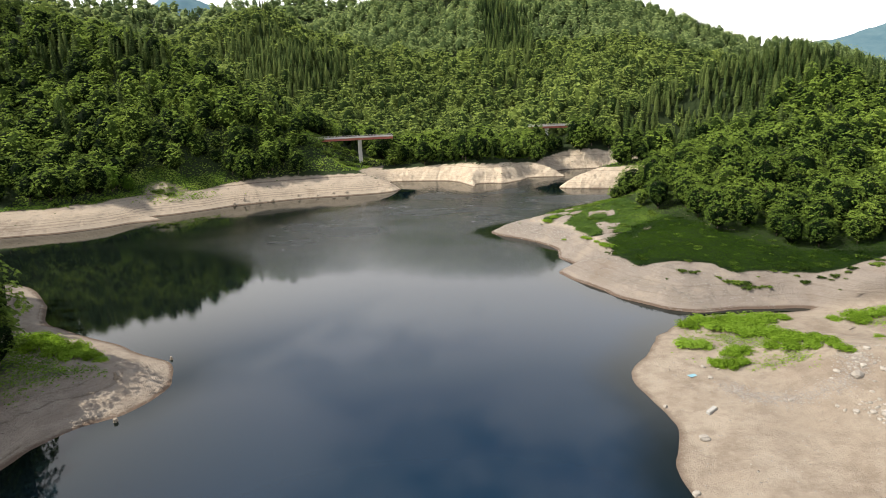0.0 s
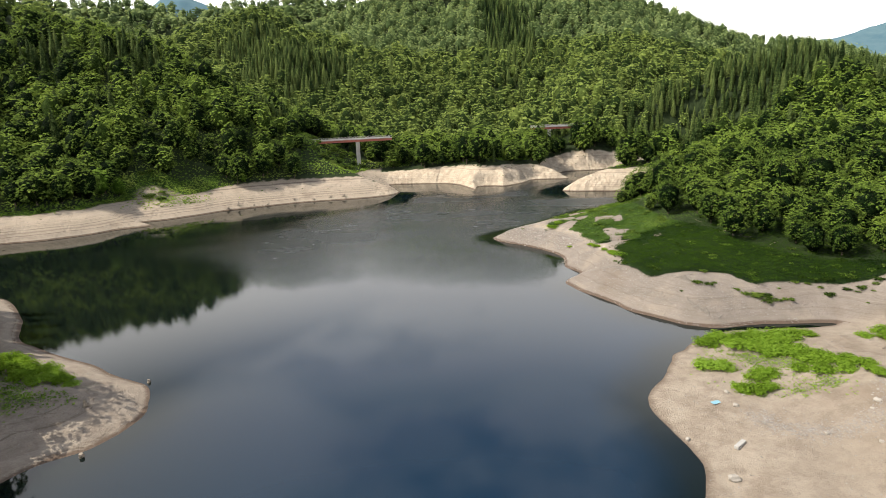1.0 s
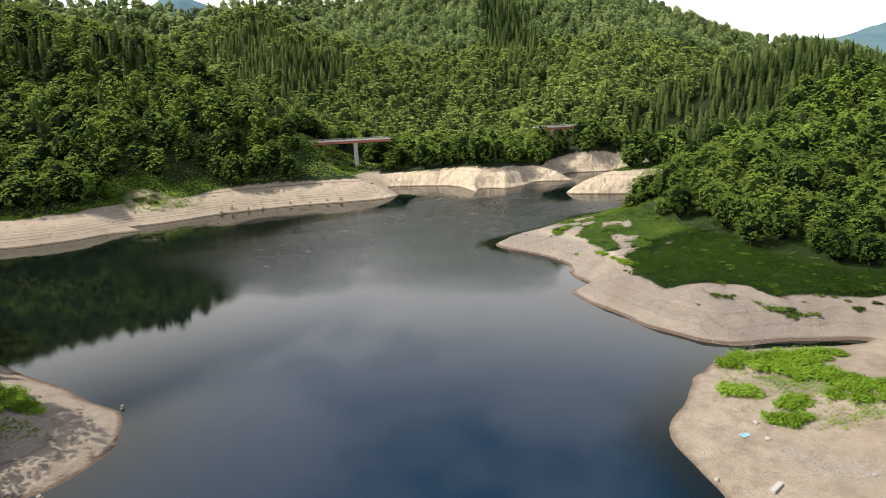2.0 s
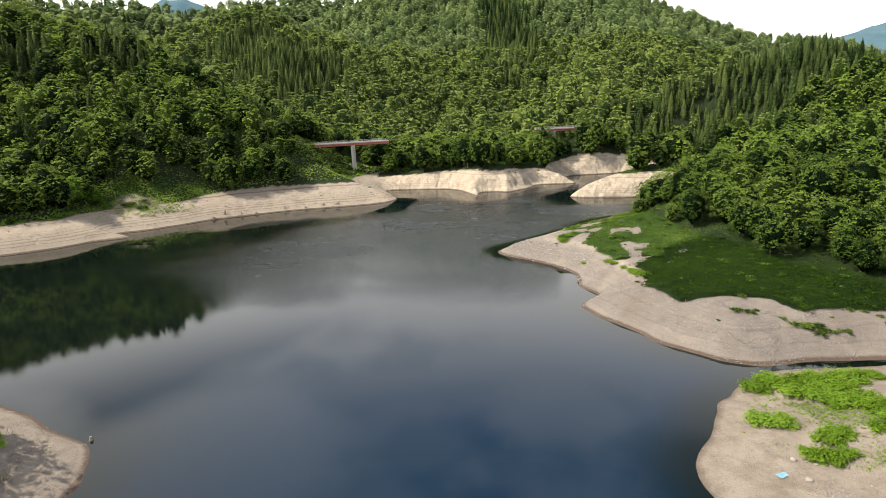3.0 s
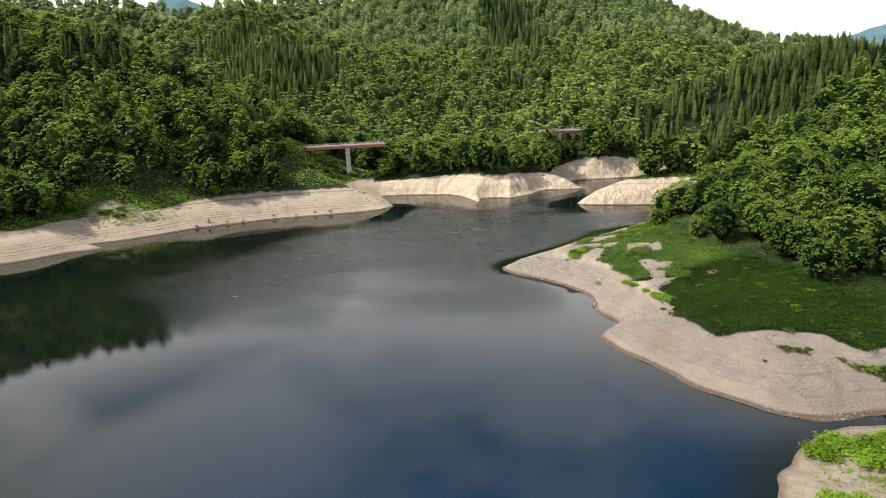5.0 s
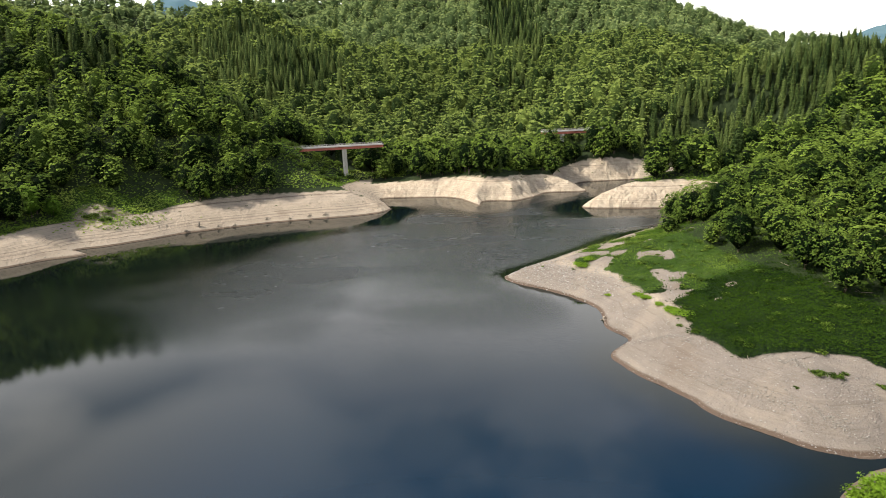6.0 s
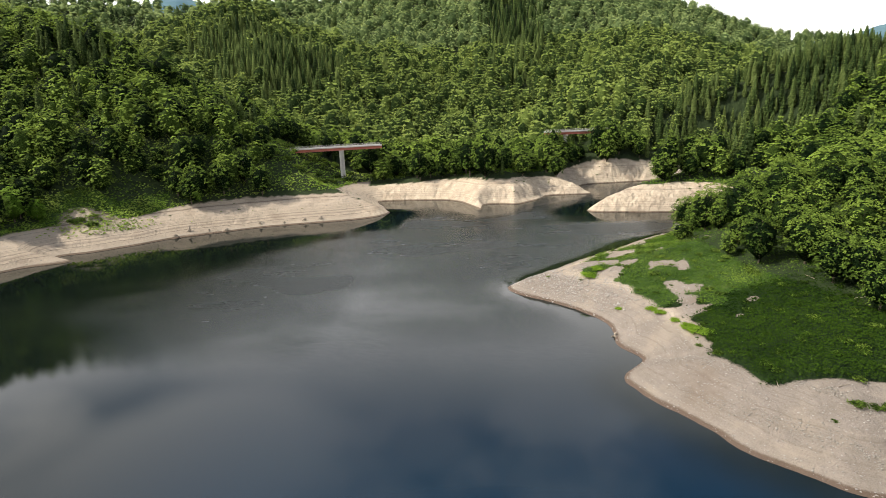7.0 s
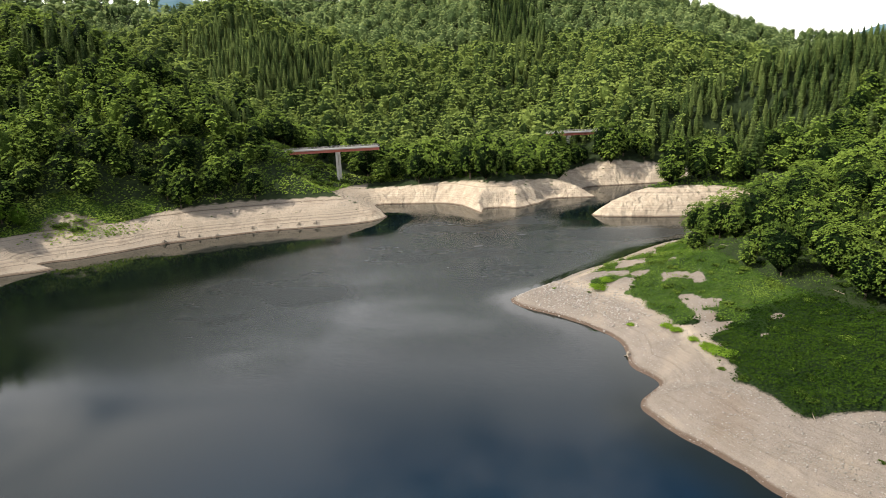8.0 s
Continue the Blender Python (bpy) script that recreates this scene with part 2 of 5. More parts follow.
def leaf_material(name, dark, light, sun_tip, through=0.12, grit=1.7):
    m, n, l, b = material(name, 0.75, 0, 0.03)
    at = n.new("ShaderNodeAttribute"); at.attribute_name = "tint"
    rnd = n.new("ShaderNodeObjectInfo").outputs["Random"]
    p = n_pos(n)
    mid = n_noise(n, l, p, 0.05, 3)
    fine = n_noise(n, l, p, grit, 4, 0.7)
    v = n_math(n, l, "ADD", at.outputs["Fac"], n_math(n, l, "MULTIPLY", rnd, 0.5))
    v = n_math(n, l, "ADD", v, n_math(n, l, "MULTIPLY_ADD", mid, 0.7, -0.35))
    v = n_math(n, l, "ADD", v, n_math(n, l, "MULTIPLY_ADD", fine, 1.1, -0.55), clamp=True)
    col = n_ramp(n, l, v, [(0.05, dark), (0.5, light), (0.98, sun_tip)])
    l.new(col, b.inputs["Base Color"])
    n_bump(n, l, fine, 0.8, 0.5 / grit, b)
    tr = n.new("ShaderNodeBsdfTranslucent")
    l.new(n_mix(n, l, 0.6, col, n_mix(n, l, 1.0, col, (1.9, 1.7, 0.9), "MULTIPLY")), tr.inputs["Color"])
    mx = n.new("ShaderNodeMixShader"); mx.inputs[0].default_value = through
    l.new(b.outputs[0], mx.inputs[1]); l.new(tr.outputs[0], mx.inputs[2])
    # gaps between the single leaves of a spray
    gap = n.new("ShaderNodeMixShader")
    l.new(n_range(n, l, n_noise(n, l, p, grit * 1.5, 2, 0.6), 0.415, 0.445), gap.inputs[0])
    l.new(n.new("ShaderNodeBsdfTransparent").outputs[0], gap.inputs[1])
    l.new(mx.outputs[0], gap.inputs[2])
    l.new(gap.outputs[0], n["Material Output"].inputs["Surface"])
    return m


def plain_material(name, c1, c2, scale, rough=0.8, bump=0.3, metal=0.0, dist=0.05):
    m, n, l, b = material(name, rough, metal, 0.3)
    co = n.new("ShaderNodeTexCoord").outputs["Object"]
    a, f = n_noise(n, l, co, scale, 5, 0.6), n_noise(n, l, co, scale * 7, 4, 0.6)
    rnd = n.new("ShaderNodeObjectInfo").outputs["Random"]
    isl = n.new("ShaderNodeNewGeometry").outputs["Random Per Island"]
    v = n_math(n, l, "ADD", n_math(n, l, "MULTIPLY", a, 0.6), n_math(n, l, "MULTIPLY", f, 0.4))
    v = n_math(n, l, "ADD", v, n_math(n, l, "MULTIPLY_ADD", n_math(n, l, "ADD", rnd, isl), 0.25, -0.25))
    l.new(n_ramp(n, l, v, [(0.25, c1), (0.75, c2)]), b.inputs["Base Color"])
    n_bump(n, l, v, bump, dist, b)
    return m


M_GROUND = ground_material()
M_WATER = water_material()
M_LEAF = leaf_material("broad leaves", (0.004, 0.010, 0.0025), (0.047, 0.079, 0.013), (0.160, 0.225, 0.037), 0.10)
# distance haze put into the leaf colour: middle woods paler, far woods palest
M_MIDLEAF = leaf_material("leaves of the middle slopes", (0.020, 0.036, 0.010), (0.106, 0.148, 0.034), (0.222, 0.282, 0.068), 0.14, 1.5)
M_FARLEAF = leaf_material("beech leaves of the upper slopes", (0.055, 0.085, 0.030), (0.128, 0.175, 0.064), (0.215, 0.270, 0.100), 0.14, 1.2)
M_CEDAR = leaf_material("cedar needles", (0.011, 0.021, 0.007), (0.038, 0.062, 0.017), (0.100, 0.132, 0.038), 0.10)
M_LAWN = leaf_material("dark low herbs", (0.002, 0.007, 0.001), (0.0095, 0.025, 0.0025), (0.028, 0.056, 0.006), 0.08, 2.4)
M_POINT = leaf_material("herbs of the point", (0.022, 0.050, 0.006), (0.062, 0.118, 0.013), (0.165, 0.235, 0.040), 0.15, 2.2)
M_MEADOW = leaf_material("sunny meadow herbs", (0.065, 0.115, 0.016), (0.150, 0.240, 0.034), (0.30, 0.37, 0.085), 0.3, 1.6)
M_HERB = leaf_material("low herbs", (0.045, 0.090, 0.010), (0.105, 0.190, 0.020), (0.20, 0.30, 0.050), 0.3, 1.6)
M_BUSH = leaf_material("willow leaves", (0.090, 0.155, 0.014), (0.165, 0.275, 0.026), (0.24, 0.37, 0.055), 0.4, 4.0)
M_BARK = plain_material("bark", (0.06, 0.045, 0.032), (0.16, 0.125, 0.09), 2.0, 0.9, 0.6)
M_DEAD = plain_material("weathered dead wood", (0.13, 0.105, 0.08), (0.33, 0.28, 0.22), 3.0, 0.9, 0.6)
M_ROCK = plain_material("river stone", (0.17, 0.152, 0.13), (0.35, 0.32, 0.275), 1.6, 0.9, 0.6)
M_GRAVEL = plain_material("pale gravel", (0.20, 0.18, 0.16), (0.37, 0.34, 0.305), 2.0, 0.9, 0.5)
M_CONC = plain_material("weathered concrete", (0.30, 0.29, 0.265), (0.46, 0.445, 0.41), 0.7, 0.9, 0.3)
M_DECK = plain_material("grey bridge parapet", (0.33, 0.31, 0.30), (0.47, 0.44, 0.42), 0.5, 0.8, 0.2)
M_RED = plain_material("red-brown painted girder steel", (0.26, 0.075, 0.055), (0.36, 0.12, 0.085), 0.6, 0.6, 0.15)
M_TARP = plain_material("blue plastic sheet", (0.16, 0.33, 0.40), (0.32, 0.50, 0.58), 2.0, 0.5, 0.4)


# ---- shape of the land ----
def smooth(a, b, v):
    t = np.clip((v - a) / (b - a), 0.0, 1.0)
    return t * t * (3 - 2 * t)


def lattice(ix, iy, seed):
    h = (ix * 374761393 + iy * 668265263 + seed * 974634777) & 0x7FFFFFFF
    h = ((h ^ (h >> 13)) * 1274126177) & 0x7FFFFFFF
    return ((h ^ (h >> 16)) & 0xFFFF) / 65535.0


def grain(x, y, size, seed=1, octaves=4, keep=0.5):
    """Soft value noise between -1 and 1."""
    out, amp, tot = np.zeros_like(x), 1.0, 0.0
    for o in range(octaves):
        u, v = x / size * 2 ** o, y / size * 2 ** o
        ix, iy = np.floor(u).astype(np.int64), np.floor(v).astype(np.int64)
        fx, fy = u - ix, v - iy
        fx, fy = fx * fx * (3 - 2 * fx), fy * fy * (3 - 2 * fy)
        s = seed + 17 * o
        a, b = lattice(ix, iy, s), lattice(ix + 1, iy, s)
        c, d = lattice(ix, iy + 1, s), lattice(ix + 1, iy + 1, s)
        out += amp * ((a + (b - a) * fx) * (1 - fy) + (c + (d - c) * fx) * fy)
        tot += amp
        amp *= keep
    return out / tot * 2 - 1


# the lake's edge, stretch by stretch, clockwise seen from above
SHORE_NEAR_LEFT = [(-130, -230), (-100, -80), (-84, 15), (-72, 52), (-64.5, 73), (-63.6, 79), (-61, 83.6), (-57.6, 86), (-53.8, 90),
                   (-51.7, 96), (-53, 101.5), (-56.5, 108.5), (-66.5, 114), (-86, 125), (-96, 131), (-105, 143), (-117, 157), (-131, 165)]
SHORE_FAR_LEFT = [(-165, 178), (-205, 192), (-216, 212), (-183, 226), (-170, 230.5), (-158, 234.5), (-148, 241.5), (-140, 250), (-129, 256),
                  (-138, 263), (-128, 268.5), (-115, 280), (-108, 286), (-90, 296), (-75, 303), (-54, 308), (-40, 312), (-28.3, 321)]
SHORE_FAR = [(-30, 333), (-36, 354), (-16, 354), (0, 350.5), (8, 337), (13, 324), (15.5, 336), (24, 337), (31, 335), (43, 347), (48, 355),
             (60, 356), (70, 357), (67, 368), (72, 386), (90, 390), (112, 393), (160, 402), (160, 389), (112, 376), (90, 352), (73, 329), (58, 314.8)]
SHORE_RIGHT = [(68.5, 308), (98.5, 304), (118, 301), (124, 291), (108, 279), (84, 270), (62, 257), (45, 242), (27, 226), (15, 214.5), (21.2, 204.7),
               (29.7, 196), (34, 189), (34.6, 183), (33.5, 175.5), (36, 170.5), (35.6, 167.6), (31.6, 164), (30.4, 161.5), (31, 158.5)]
SHORE_NEAR_RIGHT = [(33.4, 153), (38, 145.5), (41.5, 138.5), (46.7, 133), (52, 128.7), (57, 127.4), (66, 129), (80.5, 128.6), (79.5, 127), (66, 126.4),
                    (58, 125.8), (52.8, 123.8), (43, 116.2), (38.6, 108), (32.1, 99), (32.5, 90), (33.6, 83), (33, 78), (30, 71), (29.6, 65),
                    (33, 48), (45, 15), (62, -60), (90, -230)]


def rounded(points, steps=4):
    p = np.array(points, float)
    a, b, c, d = np.roll(p, 1, 0), p, np.roll(p, -1, 0), np.roll(p, -2, 0)
    out = []
    for i in range(steps):
        t = i / steps
        out.append(0.5 * (2 * b + (c - a) * t + (2 * a - 5 * b + 4 * c - d) * t * t + (3 * b - a - 3 * c + d) * t ** 3))
    return np.stack(out, 1).reshape(-1, 2)


LAKE = rounded(SHORE_NEAR_LEFT + SHORE_FAR_LEFT + SHORE_FAR + SHORE_RIGHT + SHORE_NEAR_RIGHT)


def shore_distance(x, y):
    """Metres from the water's edge, negative in the lake."""
    x, y = np.ravel(x).astype(float), np.ravel(y).astype(float)
    x = x + grain(x, y, 9.0, 5, 3) * 0.8
    y = y + grain(x, y, 9.0, 6, 3) * 0.8
    out = np.empty_like(x)
    a, b = LAKE, np.roll(LAKE, -1, 0)
    e = b - a
    ee = (e * e).sum(1) + 1e-9
    for k in range(0, len(x), 12000):
        px, py = x[k:k + 12000, None], y[k:k + 12000, None]
        t = np.clip(((px - a[:, 0]) * e[:, 0] + (py - a[:, 1]) * e[:, 1]) / ee, 0, 1)
        d = np.sqrt(((px - a[:, 0] - t * e[:, 0]) ** 2 + (py - a[:, 1] - t * e[:, 1]) ** 2).min(1))
        cross = ((a[:, 1] > py) != (b[:, 1] > py)) & (px < e[:, 0] * (py - a[:, 1]) / np.where(e[:, 1] == 0, 1e-9, e[:, 1]) + a[:, 0])
        out[k:k + 12000] = np.where(cross.sum(1) % 2 == 1, -d, d)
    return out


# crests: places with ground height, and how steeply the flanks fall
RIDGES = [
    (0.60, [(-90, 350, 15), (-102, 355, 33), (-120, 362, 45), (-138, 368, 55), (-163, 377, 67), (-200, 395, 80), (-270, 430, 104), (-360, 430, 122)]),
    (0.45, [(-360, 430, 122), (-380, 300, 95), (-300, 180, 60)]),
    (0.46, [(-420, 640, 100), (-300, 645, 100), (-235, 640, 108), (-186, 632, 127), (-140, 622, 108), (-102, 620, 92), (-57, 640, 70), (-5, 650, 46), (40, 660, 28)]),
    (0.46, [(-200, 880, 120), (-125, 860, 156), (-60, 880, 182), (100, 900, 212), (200, 880, 176), (330, 810, 104), (430, 830, 93), (530, 860, 86), (620, 900, 66)]),
    (0.60, [(98, 430, 22), (110, 480, 44), (150, 640, 92), (170, 780, 150)]),
    (0.60, [(-20, 700, 60), (20, 780, 120), (60, 860, 180)]),
    (0.50, [(105, 340, 17), (150, 385, 34), (200, 440, 57), (245, 432, 61), (290, 430, 40), (335, 430, 16)]),
    (0.50, [(440, 740, 52), (520, 770, 72), (600, 770, 38)]),
    (0.38, [(84, 238, 9), (102, 222, 20), (130, 232, 26), (160, 240, 28), (220, 240, 26), (300, 240, 20)]),
    (0.50, [(-700, 1000, 215), (-520, 1050, 207), (-430, 1100, 202), (-330, 1100, 206), (-240, 1100, 214), (-180, 1120, 212), (-130, 1150, 192), (0, 1200, 160)]),
    (0.45, [(-120, 112, 14), (-150, 60, 26), (-190, -150, 45)]),
    (0.40, [(165, 110, 14), (185, 0, 32), (210, -150, 45)]),
    (0.40, [(-160, -330, 50), (150, -330, 50)]),
]


def hills(x, y):
    acc = np.exp(np.full_like(x, 9.0) / 7.0)
    for fall, line in RIDGES:
        best = np.full_like(x, -400.0)
        for (ax, ay, az), (bx, by, bz) in zip(line, line[1:]):
            ex, ey = bx - ax, by - ay
            t = np.clip(((x - ax) * ex + (y - ay) * ey) / (ex * ex + ey * ey), 0, 1)
            d = np.hypot(x - ax - t * ex, y - ay - t * ey)
            best = np.maximum(best, az + (bz - az) * t - fall * (np.sqrt(d * d + 100) - 10))
        acc += np.exp(np.clip(best, -400, 640) / 7.0)
    return 7.0 * np.log(acc)


def bank_shape(x, y):
    """Steepness and height of the bare bank."""
    slope, top = np.full_like(x, 0.58), np.full_like(x, 8.5)

    def put(w, s, t):
        slope[:] += (s - slope) * w
        top[:] += (t - top) * w
    put(smooth(5, 20, x) * smooth(290, 270, y) * smooth(110, 90, x), 0.58, 6.3)
    put(np.exp(-(((x - 20) / 45) ** 2 + ((y - 352) / 24) ** 2)), 1.25, 12.5)
    put(np.exp(-(((x - 90) / 30) ** 2 + ((y - 404) / 18) ** 2)), 1.35, 17)
    put(np.exp(-(((x - 92) / 38) ** 2 + ((y - 320) / 15) ** 2)), 1.25, 10.8)
    put(smooth(-128, -104, x) * smooth(-26, -42, x) * smooth(268, 290, y) * smooth(350, 335, y), 0.62, 11.0)
    put(smooth(130.5, 126.5, y) * smooth(10, 25, x), 0.13, 2.6)
    put(smooth(-35, -45, x) * smooth(175, 160, y), 0.27, 5.5)
    return slope, top


def land(x, y, with_d=False):
    shape = np.shape(x)
    x, y = np.ravel(x).astype(float), np.ravel(y).astype(float)
    d = shore_distance(x, y)
    slope, top = bank_shape(x, y)
    dp = np.maximum(d, 0)
    knob = np.exp(-(((x - 20) / 55) ** 2 + ((y - 352) / 22) ** 2)) + np.exp(-(((x - 88) / 30) ** 2 + ((y - 400) / 18) ** 2))
    gully = np.abs(grain(x, y, 13, 51, 3, 0.6))
    dp = np.maximum(dp - knob * 5.2 * (0.42 - gully) * smooth(0, 3, dp) - 0.9 * (0.3 - np.abs(grain(x, y, 7, 53, 3, 0.6))) * smooth(0.5, 4, dp), 0)
    prof = top * np.tanh(slope * dp / top) + 0.07 * np.maximum(dp - top / slope, 0).clip(0, 60)
    prof = prof + grain(x, y, 14, 9, 4) * 0.45 * smooth(1, 10, dp) + grain(x, y, 3.2, 12, 3, 0.65) * 0.30 * smooth(0.5, 4, dp)
    spit = smooth(-35, -45, x) * smooth(175, 160, y)
    prof = prof + spit * 0.13 * np.sin(2 * np.pi * (prof + 0.25 * grain(x, y, 9, 14, 2)) / 0.62) * smooth(0.4, 1.2, prof)
    rough = hills(x, y)
    rough = rough + (grain(x, y, 70, 21, 3, 0.5) * 7 - 17 * np.abs(grain(x, y, 95, 23, 2, 0.5)) + 5) * smooth(12, 60, rough)
    z = prof + np.maximum(rough - prof, 0) * smooth(14, 46, dp)
    z = np.where(d > 0, z, np.maximum(d * np.minimum(slope, 0.5), -14))
    z = z.reshape(shape)
    return (z, d.reshape(shape)) if with_d else z


def wooded(x, y, z, d):
    """Where the closed forest stands."""
    f = (d > np.where(x < -150, 22, np.where((x > -118) & (x < -42), 19.5, 26))) & (z > 8.2)
    far = (y > 325) & (x > -42)
    f |= far & (d > 12.5) & (x < 76)
    f |= (y > 395) & (d > 12)
    f |= (x > 80 + 0.3 * (y - 330)) & (y > 320) & (y <= 395) & (d > 8)
    edge = np.interp(y, [120, 142, 150, 163, 178, 190, 205, 221, 240, 262], [138, 106, 90, 76, 71, 67, 64, 61, 67, 84])
    on_d = (x > 5) & (y > 118) & (y < 295)
    f = np.where(on_d, (x > edge) & (d > 6), f)
    f = np.where((x > 20) & (y <= 118), (x > 135) & (d > 30), f)
    near = (x < -40) & (y < 185)
    f &= ~((((x + 136) / 22) ** 2 + ((y - 286) / 12) ** 2 < 1) & (x < -100))
    f = np.where(near, (d > np.where(y < 118, 19, 9)) & (x < -79), f)
    return f


def open_green(x, y, z, d):
    """How thickly low plants cover the open ground, 0 to 1."""
    n = grain(x, y, 11, 31, 3)
    on_d = (x > 5) & (y > 126) & (y < 300)
    g = smooth(4.4, 5.4, z + n * 0.9) * on_d
    brink = np.interp(x, [40, 47, 66, 71, 95], [151, 148.5, 145.5, 139, 138]) + 2.2 * n
    g = g * smooth(-1.2, 1.2, y - brink)
    g = g * np.where((y > 172) & (x < 62), smooth(-0.10, 0.16, grain(x, y, 5.0, 35, 3, 0.6) + 0.02 * (x - 40)), 1.0)
    left = (x < -20) & (y > 185) & (y < 380)
    strip = smooth(-1.1, 0.1, z + n * 1.0 - bank_shape(x, y)[1]) * left
    meadow = np.exp(-(((x + 134) / 18) ** 2 + ((y - 284) / 8.5) ** 2)) * left * smooth(3.6, 5, z)
    strip = strip * (1 - 0.62 * smooth(0.25, 0.6, meadow))
    far = smooth(-1.3, -0.2, z + 0.8 * n - bank_shape(x, y)[1]) * ((y > 295) & (x >= -42))
    e = np.exp(-(((x - 57) / 12) ** 2 + ((y - 109) / 9) ** 2)) + 0.55 * np.exp(-(((x - 58) / 8) ** 2 + ((y - 95.5) / 5) ** 2)) + 0.8 * np.exp(-(((x - 88) / 8) ** 2 + ((y - 116) / 4) ** 2))
    e = smooth(0.30, 0.95, e + grain(x, y, 5, 33, 3) * 0.5) * ((x > 20) & (y <= 126))
    a = smooth(2.6, 4.2, z + n * 0.8) * ((x < -40) & (y < 185))
    return np.clip(np.maximum.reduce([g, strip, 0.5 * meadow, far, 0.48 * e, 0.48 * a]), 0, 1)


def spaced(lo, fine_lo, fine_hi, hi, step, grow):
    out = list(np.arange(fine_lo, fine_hi, step))
    s, v = step, fine_hi
    while v < hi:
        out.append(v); s *= grow; v += s
    out.append(hi)
    s, v, low = step, fine_lo, []
    while v > lo:
        s *= grow; v -= s
        low.append(max(v, lo))
    return np.array(low[::-1] + out)


def mesh_from(name, verts, faces, mat, tint=None):
    """A mesh from arrays: faces all of one size."""
    me = bpy.data.meshes.new(name)
    verts, faces = np.asarray(verts, np.float32), np.asarray(faces, np.int32)
    k = faces.shape[1]
    me.vertices.add(len(verts)); me.vertices.foreach_set("co", verts.ravel())
    me.loops.add(faces.size); me.loops.foreach_set("vertex_index", faces.ravel())
    me.polygons.add(len(faces))
    me.polygons.foreach_set("loop_start", np.arange(0, faces.size, k, dtype=np.int32))
    me.update(calc_edges=True)
    me.polygons.foreach_set("use_smooth", np.full(len(faces), True))
    if tint is not None:
        a = me.attributes.new("tint", "FLOAT", "POINT")
        a.data.foreach_set("value", np.asarray(tint, np.float32))
    me.materials.append(mat)
    return me


def build_ground():
    gx = np.unique(np.concatenate([spaced(-3400, -190, 112, 3400, 1.4, 1.07), np.arange(28, 84, 1.4) + 0.7]))
    gy = np.unique(np.concatenate([spaced(-900, 62, 400, 3800, 1.2, 1.05), np.arange(68, 210, 1.2) + 0.6]))
    X, Y = np.meshgrid(gx, gy)
    Z, D = land(X, Y, True)
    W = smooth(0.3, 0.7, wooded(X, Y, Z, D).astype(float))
    C = open_green(X, Y, Z, D)
    ny, nx = X.shape
    i = (np.arange(ny - 1)[:, None] * nx + np.arange(nx - 1)[None, :]).ravel()
    me = mesh_from("ground", np.stack([X, Y, Z], -1).reshape(-1, 3), np.stack([i, i + 1, i + nx + 1, i + nx], 1), M_GROUND)
    S = smooth(8, 20, X) * smooth(126, 130, Y) * smooth(236, 214, Y) + 0.25 * smooth(-40, -50, X) * smooth(180, 165, Y)
    L = smooth(186, 176, Y + 14 * grain(X, Y, 12, 61, 3)) * smooth(8, 20, X) * smooth(126, 130, Y)
    track = smooth(166, 172, Y) * smooth(10, 16, X) * smooth(66, 50, X) * smooth(236, 226, Y) * np.exp(-((Z - 4.7) / 0.45) ** 2)
    K = np.clip(0.55 * track + smooth(296, 312, Y) * smooth(-46, -20, X) + 0.45 * smooth(225, 250, Y) * smooth(0, -20, X), 0, 1) * 0.95
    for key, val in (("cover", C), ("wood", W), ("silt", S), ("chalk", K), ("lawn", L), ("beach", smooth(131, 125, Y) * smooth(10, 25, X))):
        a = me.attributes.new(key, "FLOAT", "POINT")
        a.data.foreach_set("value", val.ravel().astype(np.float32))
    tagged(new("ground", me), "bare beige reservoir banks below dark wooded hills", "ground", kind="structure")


build_ground()

def build_water():
    X, Y = np.meshgrid(np.linspace(-280, 240, 130), np.linspace(-250, 430, 170))
    D = shore_distance(X, Y)
    xr, yr = X.ravel(), Y.ravel()
    calm = np.where(xr < -20, 46 + 44 * smooth(-30, -80, xr), np.where(yr > 290, 26, 9)) * (1 + 0.4 * grain(xr, yr, 30, 83, 2))
    breeze = smooth(0.25, 1.0, -D / calm) * np.where(xr < -30, smooth(160, 195, yr + 12 * grain(xr, yr, 40, 81, 3)), smooth(135, 250, yr + 30 * grain(xr, yr, 60, 82, 3))) * (0.7 + 0.3 * smooth(-120, -50, xr))
    ny, nx = X.shape
    i = (np.arange(ny - 1)[:, None] * nx + np.arange(nx - 1)[None, :]).ravel()
    me = mesh_from("water", np.stack([X, Y, np.zeros_like(X)], -1).reshape(-1, 3), np.stack([i, i + 1, i + nx + 1, i + nx], 1), M_WATER)
    me.attributes.new("breeze", "FLOAT", "POINT").data.foreach_set("value", breeze.astype(np.float32))
    # painted sky blue: off the shore, faded out where the water mirrors hills
    me.attributes.new("deep", "FLOAT", "POINT").data.foreach_set("value", (smooth(0, 10, -D) * (0.15 + 0.85 * smooth(190, 105, Y.ravel())) * smooth(-72, -22, X.ravel())).astype(np.float32))
    tagged(new("water", me), "calm dark blue-green reservoir water", "water", kind="structure")


build_water()


